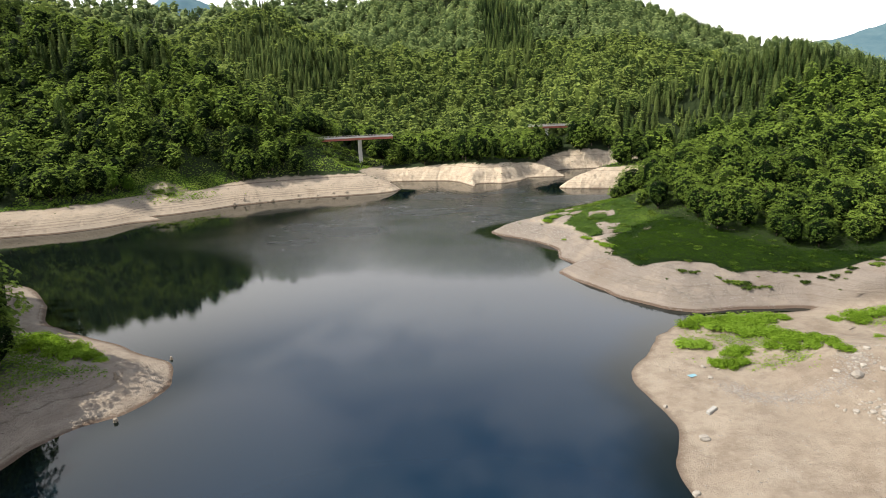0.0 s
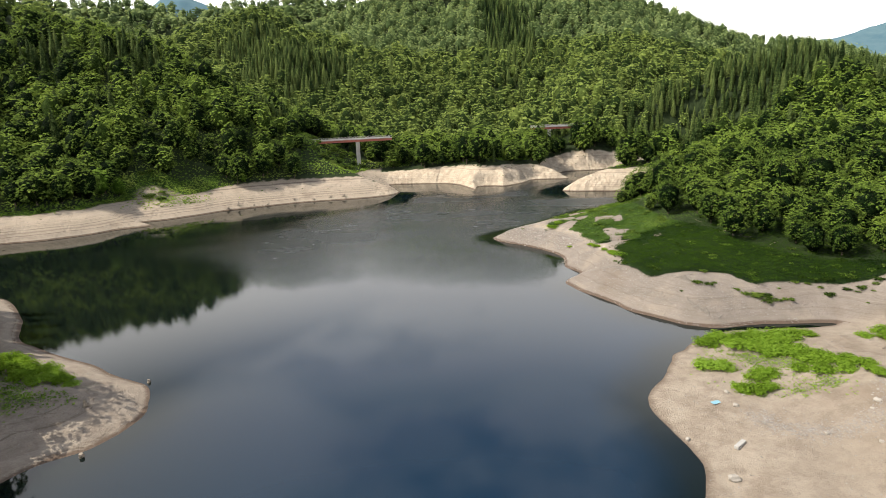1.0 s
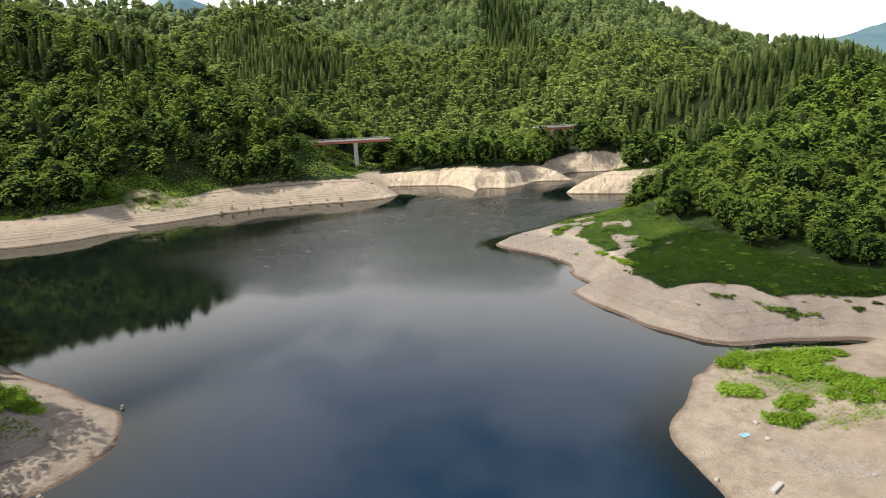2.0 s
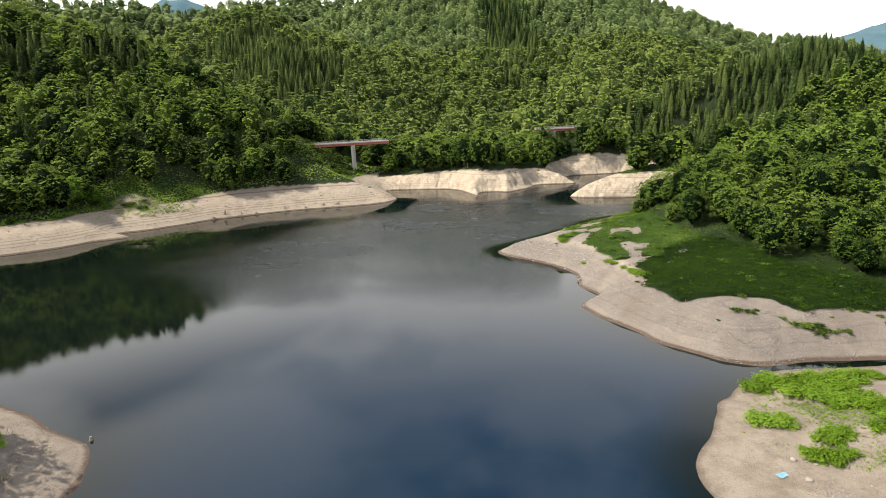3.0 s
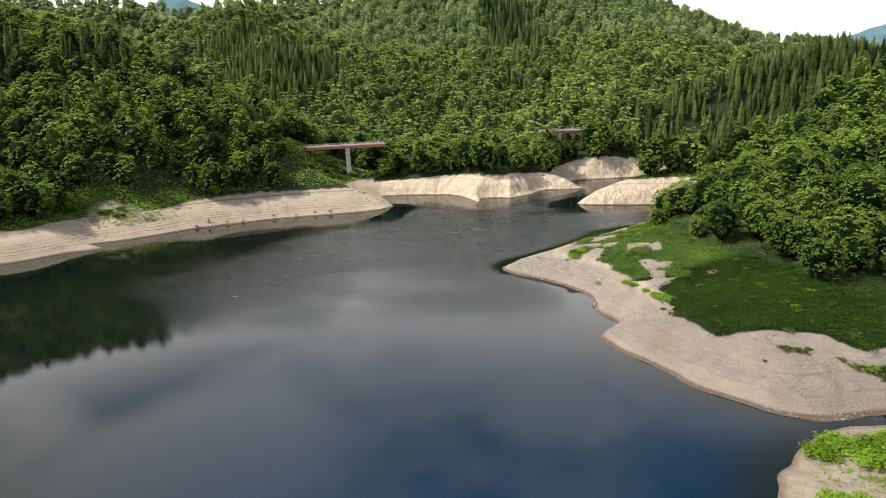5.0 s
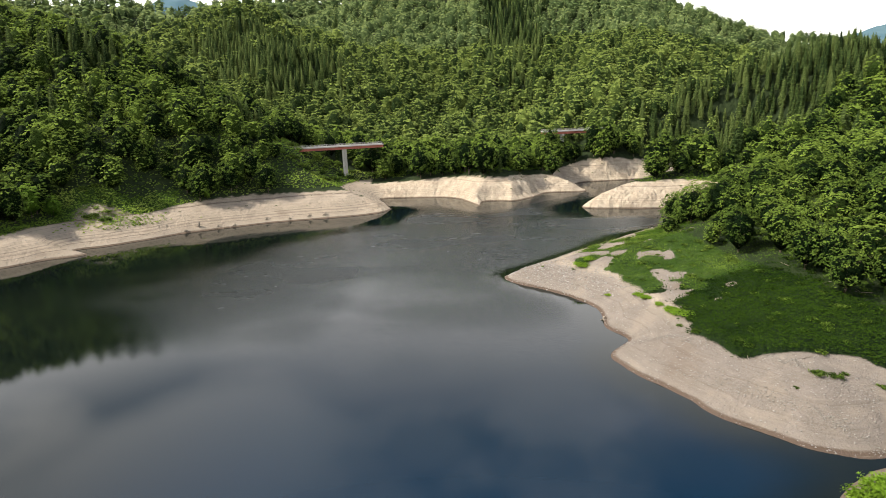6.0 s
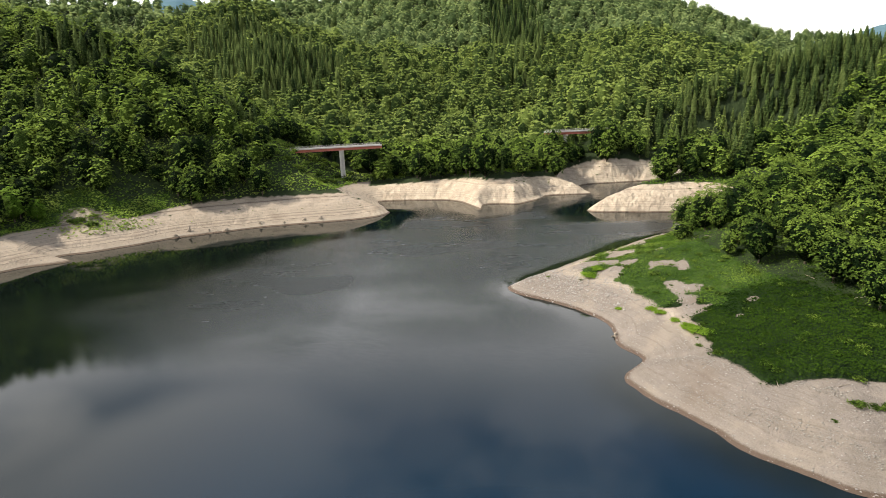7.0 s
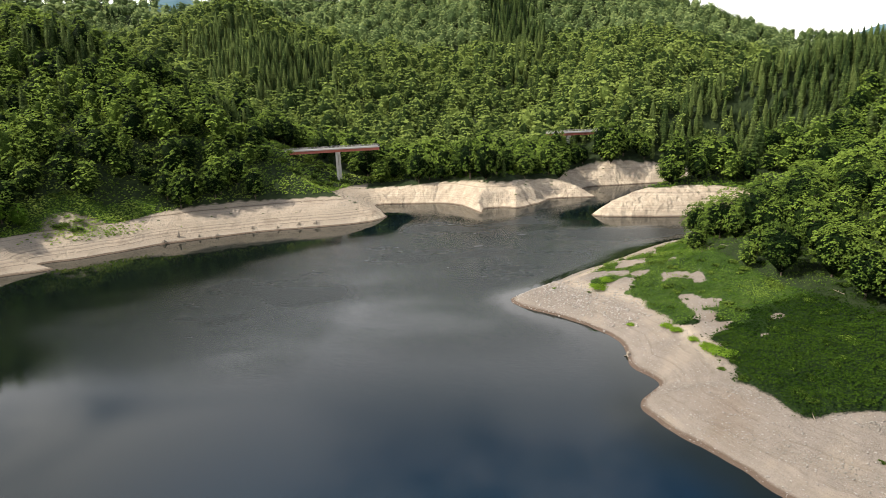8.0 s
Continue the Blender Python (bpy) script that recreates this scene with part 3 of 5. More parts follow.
# far blue mountains, beyond everything that shifts
def far_mountain(x0, x1, crest, seed):
    xs = np.linspace(x0, x1, 90)
    ys = np.linspace(3000, 4200, 24)
    X, Y = np.meshgrid(xs, ys)
    top = np.interp(X, [c[0] for c in crest], [c[1] for c in crest])
    Z = top - np.abs(Y - 3500) * 0.42 + grain(X, Y, 240, seed, 4, 0.5) * 55
    n = len(xs)
    i = (np.arange(len(ys) - 1)[:, None] * n + np.arange(n - 1)[None, :]).ravel()
    return mesh_from("backdrop", np.stack([X, Y, np.maximum(Z, 0)], -1).reshape(-1, 3), np.stack([i, i + 1, i + n + 1, i + n], 1), M_FAR)


# haze is painted on: bluish base colour and a faint blue glow
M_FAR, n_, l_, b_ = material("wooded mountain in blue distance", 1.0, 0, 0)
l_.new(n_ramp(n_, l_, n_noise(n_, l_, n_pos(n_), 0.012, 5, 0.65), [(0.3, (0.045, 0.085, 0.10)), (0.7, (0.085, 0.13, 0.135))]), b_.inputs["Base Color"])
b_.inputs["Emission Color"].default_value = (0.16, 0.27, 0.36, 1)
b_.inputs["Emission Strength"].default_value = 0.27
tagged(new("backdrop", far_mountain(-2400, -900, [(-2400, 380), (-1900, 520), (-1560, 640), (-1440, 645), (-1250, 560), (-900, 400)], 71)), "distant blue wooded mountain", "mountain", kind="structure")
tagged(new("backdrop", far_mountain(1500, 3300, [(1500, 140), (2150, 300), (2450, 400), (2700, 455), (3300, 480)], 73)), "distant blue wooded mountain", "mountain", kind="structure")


# ---- trees ----


def ball(sub):
    b = bmesh.new()
    bmesh.ops.create_icosphere(b, subdivisions=sub, radius=1)
    v = np.array([p.co[:] for p in b.verts])
    f = np.array([[p.index for p in q.verts] for q in b.faces])
    b.free()
    return v, f


OCTA = (np.array([(1, 0, 0), (0, 1, 0), (-1, 0, 0), (0, -1, 0), (0, 0, 1), (0, 0, -0.6)], float),
        np.array([(0, 1, 4), (1, 2, 4), (2, 3, 4), (3, 0, 4), (1, 0, 5), (2, 1, 5), (3, 2, 5), (0, 3, 5)]))
BALL0 = ball(1)


class Shape:
    """Gathers triangles."""

    def __init__(self):
        self.v, self.f, self.t, self.n = [], [], [], 0

    def add(self, v, f, tint):
        v = np.asarray(v, float)
        self.v.append(v); self.f.append(np.asarray(f) + self.n)
        self.t.append(np.broadcast_to(np.asarray(tint, float), (len(v),)))
        self.n += len(v)

    def arrays(self):
        return np.concatenate(self.v), np.concatenate(self.f), np.concatenate(self.t)


def leaf_cards(sh, c, nrm, size, r, tint, diamonds=True):
    """Small leaf sprays at the points c, lying across the directions nrm."""
    k = len(c)
    nrm = nrm + r.normal(0, 0.42, (k, 3))
    nrm /= np.linalg.norm(nrm, axis=1, keepdims=True) + 1e-9
    u = np.cross(nrm, r.normal(0, 1, (k, 3)))
    u /= np.linalg.norm(u, axis=1, keepdims=True) + 1e-9
    w = np.cross(nrm, u)
    s = size * r.uniform(0.6, 1.35, (k, 1))
    i = np.arange(k)
    if diamonds:
        v = np.stack([c - u * s, c - w * s * 0.55 + nrm * s * 0.12, c + u * s, c + w * s * 0.55 + nrm * s * 0.12], 1).reshape(-1, 3)
        f = np.concatenate([np.stack([4 * i, 4 * i + 1, 4 * i + 2], 1), np.stack([4 * i, 4 * i + 2, 4 * i + 3], 1)])
        sh.add(v, f, np.repeat(tint, 4))
    else:
        v = np.stack([c - u * s, c + u * s * 0.7 - w * s * 0.7, c + u * s * 0.5 + w * s * 0.8], 1).reshape(-1, 3)
        f = np.stack([3 * i, 3 * i + 1, 3 * i + 2], 1)
        sh.add(v, f, np.repeat(tint, 3))


def leaf_shelves(sh, c, nrm, size, r, tint, rim, droop=0.42):
    """Ragged, drooping sprays of foliage round the points c, facing nrm."""
    k = len(c)
    nrm = nrm / (np.linalg.norm(nrm, axis=1, keepdims=True) + 1e-9)
    u = np.cross(nrm, r.normal(0, 1, (k, 3)))
    u /= np.linalg.norm(u, axis=1, keepdims=True) + 1e-9
    w = np.cross(nrm, u)
    size = np.broadcast_to(np.asarray(size, float), (k,))[:, None]
    rows = [c + nrm * size * 0.14]
    for i in range(rim):
        a = (i + r.uniform(-0.3, 0.3, (k, 1))) * 2 * math.pi / rim
        q = size * (r.uniform(0.85, 1.3, (k, 1)) if i % 2 else r.uniform(0.65, 1.05, (k, 1)))
        rows.append(c + (u * np.cos(a) + w * np.sin(a)) * q - nrm * size * droop * r.uniform(0.4, 1.3, (k, 1)))
    n = rim + 1
    base = np.arange(k) * n
    f = np.concatenate([np.stack([base, base + 1 + i, base + 1 + (i + 1) % rim], 1) for i in range(rim)])
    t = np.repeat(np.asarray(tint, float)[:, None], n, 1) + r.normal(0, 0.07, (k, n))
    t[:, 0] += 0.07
    sh.add(np.stack(rows, 1).reshape(-1, 3), f, t.ravel())


def broad_crown(seed, H, R, boughs, pads, size, rim, low=0.06):
    """A domed crown: flat, layered boughs, each a shelf of small leaf pads, round a heart tinted dark as inner shade.
    """
    r = np.random.default_rng(seed)
    sh = Shape()
    zc, up, dn = H * 0.46, H * 0.52, H * (0.46 - low)
    base, skin = BALL0
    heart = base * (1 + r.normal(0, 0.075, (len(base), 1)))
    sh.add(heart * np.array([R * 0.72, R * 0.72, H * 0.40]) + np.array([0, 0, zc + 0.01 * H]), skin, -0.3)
    lean = r.normal(0, 1, (5, 3)); lean[:, 2] = np.abs(lean[:, 2])
    lean /= np.linalg.norm(lean, axis=1, keepdims=True)
    i = np.arange(boughs)
    w = 1 - 1.6 * (i + 0.5) / boughs + r.normal(0, 0.04, boughs)      # from the top down to a low skirt
    w = np.clip(w, -0.8, 0.98)
    a = i * 2.39996 + r.normal(0, 0.35, boughs)
    s = np.sqrt(1 - w * w)
    d = np.stack([np.cos(a) * s, np.sin(a) * s, w], 1)
    k = np.clip(0.86 + 0.20 * ((d @ lean.T).max(1) - 0.6) / 0.4 + r.normal(0, 0.08, boughs), 0.62, 1.12)
    c = np.stack([d[:, 0] * R * k * 0.92, d[:, 1] * R * k * 0.92, zc + w * np.where(w > 0, up, dn) * k], 1)
    face = d * 0.38 + np.array([0, 0, 0.85]) + r.normal(0, 0.08, (boughs, 3))
    face /= np.linalg.norm(face, axis=1, keepdims=True)
    u = np.cross(face, r.normal(0, 1, (boughs, 3))); u /= np.linalg.norm(u, axis=1, keepdims=True)
    v = np.cross(face, u)
    # top boughs tinted lighter and the skirt darker, as light from above would
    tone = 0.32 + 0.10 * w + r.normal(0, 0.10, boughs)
    reach = R * r.uniform(0.22, 0.36, boughs) * math.sqrt(26 / boughs)
    j = np.arange(pads)
    rho = np.sqrt((j + 0.5) / pads)[None, :] * r.uniform(0.85, 1.15, (boughs, pads))
    th = j[None, :] * 2.39996 + r.uniform(0, 6.28, (boughs, 1)) + r.normal(0, 0.3, (boughs, pads))
    off = u[:, None] * (np.cos(th) * rho)[..., None] + v[:, None] * (np.sin(th) * rho)[..., None]
    p = c[:, None] + (off - face[:, None] * (0.32 * rho ** 2)[..., None]) * reach[:, None, None] + r.normal(0, 0.03 * R, (boughs, pads, 3))
    nrm = face[:, None] + 0.55 * off + r.normal(0, 0.12, (boughs, pads, 3))
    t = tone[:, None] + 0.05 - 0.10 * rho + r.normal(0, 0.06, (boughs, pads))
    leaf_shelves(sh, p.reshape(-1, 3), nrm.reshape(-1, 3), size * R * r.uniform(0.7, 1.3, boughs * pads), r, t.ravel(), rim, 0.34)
    return sh.arrays()


def cedar_crown(seed, H, R, tiers, arms, core_sides, split):
    """A narrow spire of drooping sprays round a core tinted dark as inner shade."""
    r = np.random.default_rng(seed)
    sh = Shape()
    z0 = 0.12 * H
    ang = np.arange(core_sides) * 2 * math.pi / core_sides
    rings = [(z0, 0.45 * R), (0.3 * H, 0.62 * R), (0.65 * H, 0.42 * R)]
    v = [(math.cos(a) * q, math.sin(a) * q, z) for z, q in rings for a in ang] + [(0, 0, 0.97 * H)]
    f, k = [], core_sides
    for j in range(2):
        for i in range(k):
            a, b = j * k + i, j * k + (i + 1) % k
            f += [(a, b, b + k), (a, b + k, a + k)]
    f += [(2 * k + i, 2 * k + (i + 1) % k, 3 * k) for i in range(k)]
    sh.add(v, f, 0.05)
    for j in range(tiers):
        u = (j + r.uniform(-0.25, 0.25)) / tiers
        z = z0 + (H - z0) * u
        rad = R * (1 - u) ** 0.62 * min(1.0, 0.65 + 1.6 * u) + 0.12
        n = max(3, int(arms * (1 - 0.55 * u)))
        for i in range(n):
            a = i * 2 * math.pi / n + j * 1.3 + r.normal(0, 0.2)
            l = rad * r.uniform(0.78, 1.18)
            wd = l * r.uniform(0.30, 0.45) + 0.15
            ca, sa = math.cos(a), math.sin(a)
            up, dn = z + 0.10 * l + 0.3, z - r.uniform(0.25, 0.55) * l
            t = 0.18 + 0.3 * u + r.normal(0, 0.10)
            root, tip = np.array([ca * 0.15 * l, sa * 0.15 * l, up]), np.array([ca * l, sa * l, dn])
            m = root * 0.45 + tip * 0.55 + np.array([0, 0, 0.20 * l])
            e1, e2 = m + np.array([-sa, ca, -0.25]) * wd, m + np.array([sa, -ca, -0.25]) * wd
            sh.add([root, e1, tip, e2], [(0, 1, 2), (0, 2, 3)] if split else [(1, 2, 3)], t)
            if split:
                e3 = m + np.array([ca * 0.2, sa * 0.2, 0.35]) * wd
                sh.add([root, e3 + (e1 - m) * 0.7, tip * 0.8 + root * 0.2, e3 + (e2 - m) * 0.7], [(0, 1, 2), (0, 2, 3)], t + 0.08)
    return sh.arrays()


def trunk_bm(H, r0, limbs, seed, reach):
    """A tapered, slightly bent trunk with limbs."""
    r = random.Random(seed)
    b = bmesh.new()

    def tube(p, q, ra, rb, sides=7, segs=3):
        p, q = Vector(p), Vector(q)
        ax = (q - p).normalized()
        s = ax.orthogonal().normalized(); t = ax.cross(s)
        rows = []
        for k in range(segs + 1):
            u = k / segs
            c = p.lerp(q, u) + (s * r.uniform(-1, 1) + t * r.uniform(-1, 1)) * ra * 0.35 * (0 < k < segs)
            rad = ra + (rb - ra) * u
            rows.append([b.verts.new(c + (s * math.cos(a) + t * math.sin(a)) * rad) for a in [i * 2 * math.pi / sides for i in range(sides)]])
        for m, n in zip(rows, rows[1:]):
            for i in range(sides):
                b.faces.new((m[i], m[(i + 1) % sides], n[(i + 1) % sides], n[i]))
        b.faces.new(rows[-1]); b.faces.new(rows[0][::-1])
    tube((0, 0, -0.6), (0, 0, H * 0.82), r0, r0 * 0.3, 8, 5)
    for i in range(limbs):
        a, h = i * 2.4 + r.uniform(-0.4, 0.4), H * r.uniform(0.28, 0.6)
        tube((0, 0, h), (math.cos(a) * reach, math.sin(a) * reach, h + H * 0.16), r0 * 0.4, r0 * 0.12, 5, 2)
    return b


def part(name, b, mat, parent, label=""):
    me = bpy.data.meshes.new(name)
    b.to_mesh(me); b.free()
    me.materials.append(mat)
    ob = new(name, me)
    ob.parent = parent
    if label:
        tagged(ob, label)
    return ob


def part_mesh(name, me, parent, label=""):
    ob = new(name, me)
    ob.parent = parent
    if label:
        tagged(ob, label)
    return ob


def rises(x, y):
    return float(land(np.array([x]), np.array([y]))[0])


def make_tree(kind, crown, mat, H, r0, limbs, seed, reach):
    t = new(kind)
    part(("trunk"), trunk_bm(H, r0, limbs, seed, reach), M_BARK, t)
    v, f, tint = crown
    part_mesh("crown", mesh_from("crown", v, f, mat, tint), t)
    return t


# scattered places for trees
def scatter(x0, x1, y0, y1, step, seed, jitter=0.42):
    r = np.random.default_rng(seed)
    X, Y = np.meshgrid(np.arange(x0, x1, step), np.arange(y0, y1, step * 0.9))
    X = X + (np.arange(X.shape[0]) % 2)[:, None] * step * 0.5
    return (X + r.uniform(-jitter, jitter, X.shape) * step).ravel(), (Y + r.uniform(-jitter, jitter, Y.shape) * step).ravel()


def is_cedar(x, y, z, r):
    """Cedar plantations and single groves among the broadleaf wood."""
    n = grain(x, y, 45, 41, 3)
    p = np.exp(-(((x + 135) / 58) ** 2 + ((y - 520) / 78) ** 2)) * 1.1          # face of the middle hill
    p = np.maximum(p, 1.35 * np.exp(-(((x - 225) / 88) ** 2 + ((y - 425) / 42) ** 2)))   # hill beyond the far bank
    p = np.maximum(p, 1.1 * np.exp(-(((x - 62) / 34) ** 2 + ((y - 700) / 125) ** 2)))
    p = np.maximum(p, 0.85 * np.exp(-(((x - 520) / 70) ** 2 + ((y - 760) / 60) ** 2)))
    p = np.maximum(p, 0.72 * np.exp(-(((x + 205) / 55) ** 2 + ((y - 378) / 24) ** 2)))
    p = np.maximum(p, 1.3 * np.exp(-(((x + 112) / 26) ** 2 + ((y - 140) / 34) ** 2)))     # dark cedars behind the near spit, put in for broadleaf trees in shade
    return (p + n * 0.5 + grain(x, y, 17, 45, 2) * 0.4 + r.normal(0, 0.16, x.shape) > 0.62) | ((grain(x, y, 13, 43, 1) > 0.80) & (y > 300))


# near woods: single trees
BROAD, BROAD_FAR = [], []
for i in range(6):
    H, R = (9.2, 9.8, 12.0, 11.0, 10.4, 12.8)[i], (4.2, 3.9, 5.0, 4.7, 4.4, 5.2)[i]
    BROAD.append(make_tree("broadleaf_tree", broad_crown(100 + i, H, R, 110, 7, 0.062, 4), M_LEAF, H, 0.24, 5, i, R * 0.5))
    tagged(BROAD[-1], "leafy green broadleaf tree in summer on the wooded bank", "tree", "broadleaf trees by the water")
for i in range(5):
    H, R = (12.5, 14.0, 11.5, 15.0, 13.0)[i], (5.0, 5.4, 4.6, 5.8, 5.6)[i]
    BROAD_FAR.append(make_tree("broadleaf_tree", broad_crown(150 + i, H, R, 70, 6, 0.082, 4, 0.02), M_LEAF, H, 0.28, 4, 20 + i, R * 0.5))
    tagged(BROAD_FAR[-1], "tall leafy green broadleaf tree at the edge of the wood", "tree", "broadleaf trees by the water")
CEDARS = []
for i in range(3):
    H = (19.0, 22.0, 16.5)[i]
    CEDARS.append(make_tree("cedar_tree", cedar_crown(200 + i, H, (2.9, 3.2, 2.5)[i], 22, 9, 7, True), M_CEDAR, H, 0.3, 0, 50 + i, 1))
    tagged(CEDARS[-1], "tall dark green cedar rising from the hillside wood", "tree", "cedars on the hillside")
used = set()


def plant(proto, x, y, z, turn, s, tall=1.0):
    m = Matrix.LocRotScale((x, y, z), Euler((0, 0, turn)), None)
    if proto.name not in used:
        used.add(proto.name)
        ob = proto
        ob.matrix_basis = m
    else:
        ob = copy_thing(proto, m)
    ob.scale = (s, s, s * tall)
    return ob


FOREST = []            # rows of x, y, z, scale, cedar?, band, metres from the shore
r = np.random.default_rng(11)
for x0, x1, y0, y1, step, band, seed in ((-230, 190, -60, 300, 7.2, 0, 1), (-330, 330, 300, 420, 7.5, 0, 5), (-480, 430, 420, 640, 7.8, 1, 2),
                                         (-620, 700, 640, 960, 9.2, 2, 3), (-900, 900, 960, 1250, 15.0, 3, 4)):
    for cedar in (False, True):
        x, y = scatter(x0, x1, y0, y1, (4.4, 4.3, 5.0, 8.0)[band] if cedar else step, seed + 20 * cedar)
        z, d = land(x, y, True)
        zx, zy = land(x + 4.0, y), land(x, y + 4.0)
        ok = wooded(x, y, z, d) & (is_cedar(x, y, z, r) == cedar)
        away = (zy - z) * y + (zx - z) * x < -0.14 * 4 * np.hypot(x, y)          # slopes that fall away behind a crest
        ok &= ~(away & (r.uniform(0, 1, x.shape) < 0.75) & (y > 330))
        # woods behind a crest, out of sight from over the lake, are kept thin
        hidden = np.zeros(x.shape, bool)
        for q in np.linspace(0.35, 0.91, 20):
            hidden |= hills(x * q, 40 + (y - 40) * q) + 5 > 50 + (z + 15 - 50) * q
        ok &= ~(hidden & (y > 330) & (d > 75) & (r.uniform(0, 1, x.shape) < 0.94))
        ok &= (y > 40) | ((r.uniform(0, 1, x.shape) < 0.5) & (d < 60))
        ok &= np.abs(x) < 0.86 * y + np.where(y < 200, 130, 60)
        ok &= ~((x > -84) & (x < -41) & (y > 325) & (y < 381))      # open ground at the first bridge
        ok &= ~((x > 62) & (x < 84) & (y > 362) & (y < 424))        # and below the second
        for row in zip(x[ok], y[ok], z[ok], r.uniform(0.72, 1.34, ok.sum()), np.full(ok.sum(), cedar), np.full(ok.sum(), band), d[ok]):
            FOREST.append(row)
F = np.array([tuple(map(float, q)) for q in FOREST])

# the nearest stand singly: the hill on the right-hand point, the front of the left-hand wood
is_c = F[:, 4] > 0.5
right_wood = (F[:, 0] > 40) & (F[:, 0] < 190) & (F[:, 1] > 128) & (F[:, 1] < 275)
left_front = (F[:, 0] < -40) & (F[:, 1] < 385) & (F[:, 1] > 60) & (F[:, 6] < 62)
mid_front = (F[:, 0] >= -40) & (F[:, 0] < 110) & (F[:, 1] > 300) & (F[:, 1] < 420) & (F[:, 6] < 26)
key = np.where(right_wood & (F[:, 0] < 135), np.abs(F[:, 0] - 75) + np.abs(F[:, 1] - 170), np.where(left_front, 60 + F[:, 6], np.where(mid_front, 70 + F[:, 6], 9999)))
key[is_c] = 9999
order = np.argsort(key)
single = set(order[:236][key[order[:236]] < 9000].tolist())
ced = np.where(is_c & (F[:, 0] < -60) & (F[:, 1] < 430))[0]
ced = np.concatenate([ced[F[ced, 1] < 190], ced[F[ced, 1] >= 190]])
single_c = set(ced[:130].tolist())
for i in sorted(single):
    x, y, z, s = F[i, :4]
    q = random.Random(i)
    kinds = BROAD if (x > 0 and y < 290) or y < 185 else BROAD_FAR
    plant(kinds[q.randrange(len(kinds))], x, y, z - 0.2, q.uniform(0, 6.28), s * ((0.38 + 0.50 * min(max((x - 60) / 14, 0), 1)) if x > 0 and y < 290 else 1.02), q.uniform(0.9, 1.15))
for i in sorted(single_c):
    x, y, z, s = F[i, :4]
    q = random.Random(i)
    plant(CEDARS[q.randrange(3)], x, y, z - 0.2, q.uniform(0, 6.28), s * 0.78, q.uniform(0.9, 1.1))


def join_forest(name, rows, protos, mat, label):
    """Far woods as one mesh."""
    V, T, A, n = [], [], [], 0
    pick = np.array([int(q[0] * 13 + q[1] * 7) % len(protos) for q in rows])
    for k, (v, f, t) in enumerate(protos):
        sel = rows[pick == k]
        if not len(sel):
            continue
        r = np.random.default_rng(k + 60)
        a = r.uniform(0, 6.28, len(sel))
        s = sel[:, 3] * np.where((sel[:, 0] > 40) & (sel[:, 1] < 290), 0.78, 1.0)
        tall = s * r.uniform(0.85, 1.2, len(sel))
        ca, sa = np.cos(a)[:, None], np.sin(a)[:, None]
        vx = (v[None, :, 0] * ca - v[None, :, 1] * sa) * s[:, None] + sel[:, 0:1]
        vy = (v[None, :, 0] * sa + v[None, :, 1] * ca) * s[:, None] + sel[:, 1:2]
        vz = v[None, :, 2] * tall[:, None] + sel[:, 2:3] - 0.4
        V.append(np.stack([vx, vy, vz], -1).reshape(-1, 3))
        T.append((f[None] + (np.arange(len(sel)) * len(v))[:, None, None] + n).reshape(-1, 3))
        A.append((t[None] + r.normal(0.16, 0.21, len(sel))[:, None]).ravel())
        n += len(sel) * len(v)
    if n:
        tagged(new(name, mesh_from(name, np.concatenate(V), np.concatenate(T), mat, np.concatenate(A))), label, "forest", kind="stuff")


rest = np.array([i not in single and i not in single_c for i in range(len(F))])
BANDS = [  # boughs a crown, leaf pads a bough, their size, their points
    (38, 4, 0.122, 4), (23, 3, 0.165, 4), (17, 2, 0.22, 4), (10, 2, 0.33, 4)]
for band, (boughs, pads, size, rim) in enumerate(BANDS):
    sel = rest & (F[:, 5] == band)
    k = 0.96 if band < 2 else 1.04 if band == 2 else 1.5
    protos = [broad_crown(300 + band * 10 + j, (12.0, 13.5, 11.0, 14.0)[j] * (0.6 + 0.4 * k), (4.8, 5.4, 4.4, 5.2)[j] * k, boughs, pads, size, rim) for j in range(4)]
    # woods further off take the haze-paled leaf colours
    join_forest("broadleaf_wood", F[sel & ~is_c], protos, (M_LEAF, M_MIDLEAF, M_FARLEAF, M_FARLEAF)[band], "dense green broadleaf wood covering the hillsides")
    tiers, arms = ((14, 8), (12, 7), (10, 6), (8, 5))[band]
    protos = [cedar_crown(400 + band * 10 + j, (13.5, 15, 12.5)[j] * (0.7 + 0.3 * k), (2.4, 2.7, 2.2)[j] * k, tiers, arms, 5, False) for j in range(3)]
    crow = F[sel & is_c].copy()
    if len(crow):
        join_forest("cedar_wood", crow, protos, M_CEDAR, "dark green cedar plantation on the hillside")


# ---- bridges ----
def box_bm(sx, sy, sz, bevel=0.04, at=(0, 0, 0)):
    b = bmesh.new()
    bmesh.ops.create_cube(b, size=1, matrix=Matrix.Translation(at) @ Matrix.Diagonal((sx, sy, sz, 1)))
    if bevel:
        bmesh.ops.bevel(b, geom=b.edges[:], offset=bevel, segments=1, affect="EDGES")
    return b


def merge(*bms):
    out = bmesh.new()
    for b in bms:
        me = bpy.data.meshes.new("tmp"); b.to_mesh(me); b.free()
        out.from_mesh(me); bpy.data.meshes.remove(me)
    return out


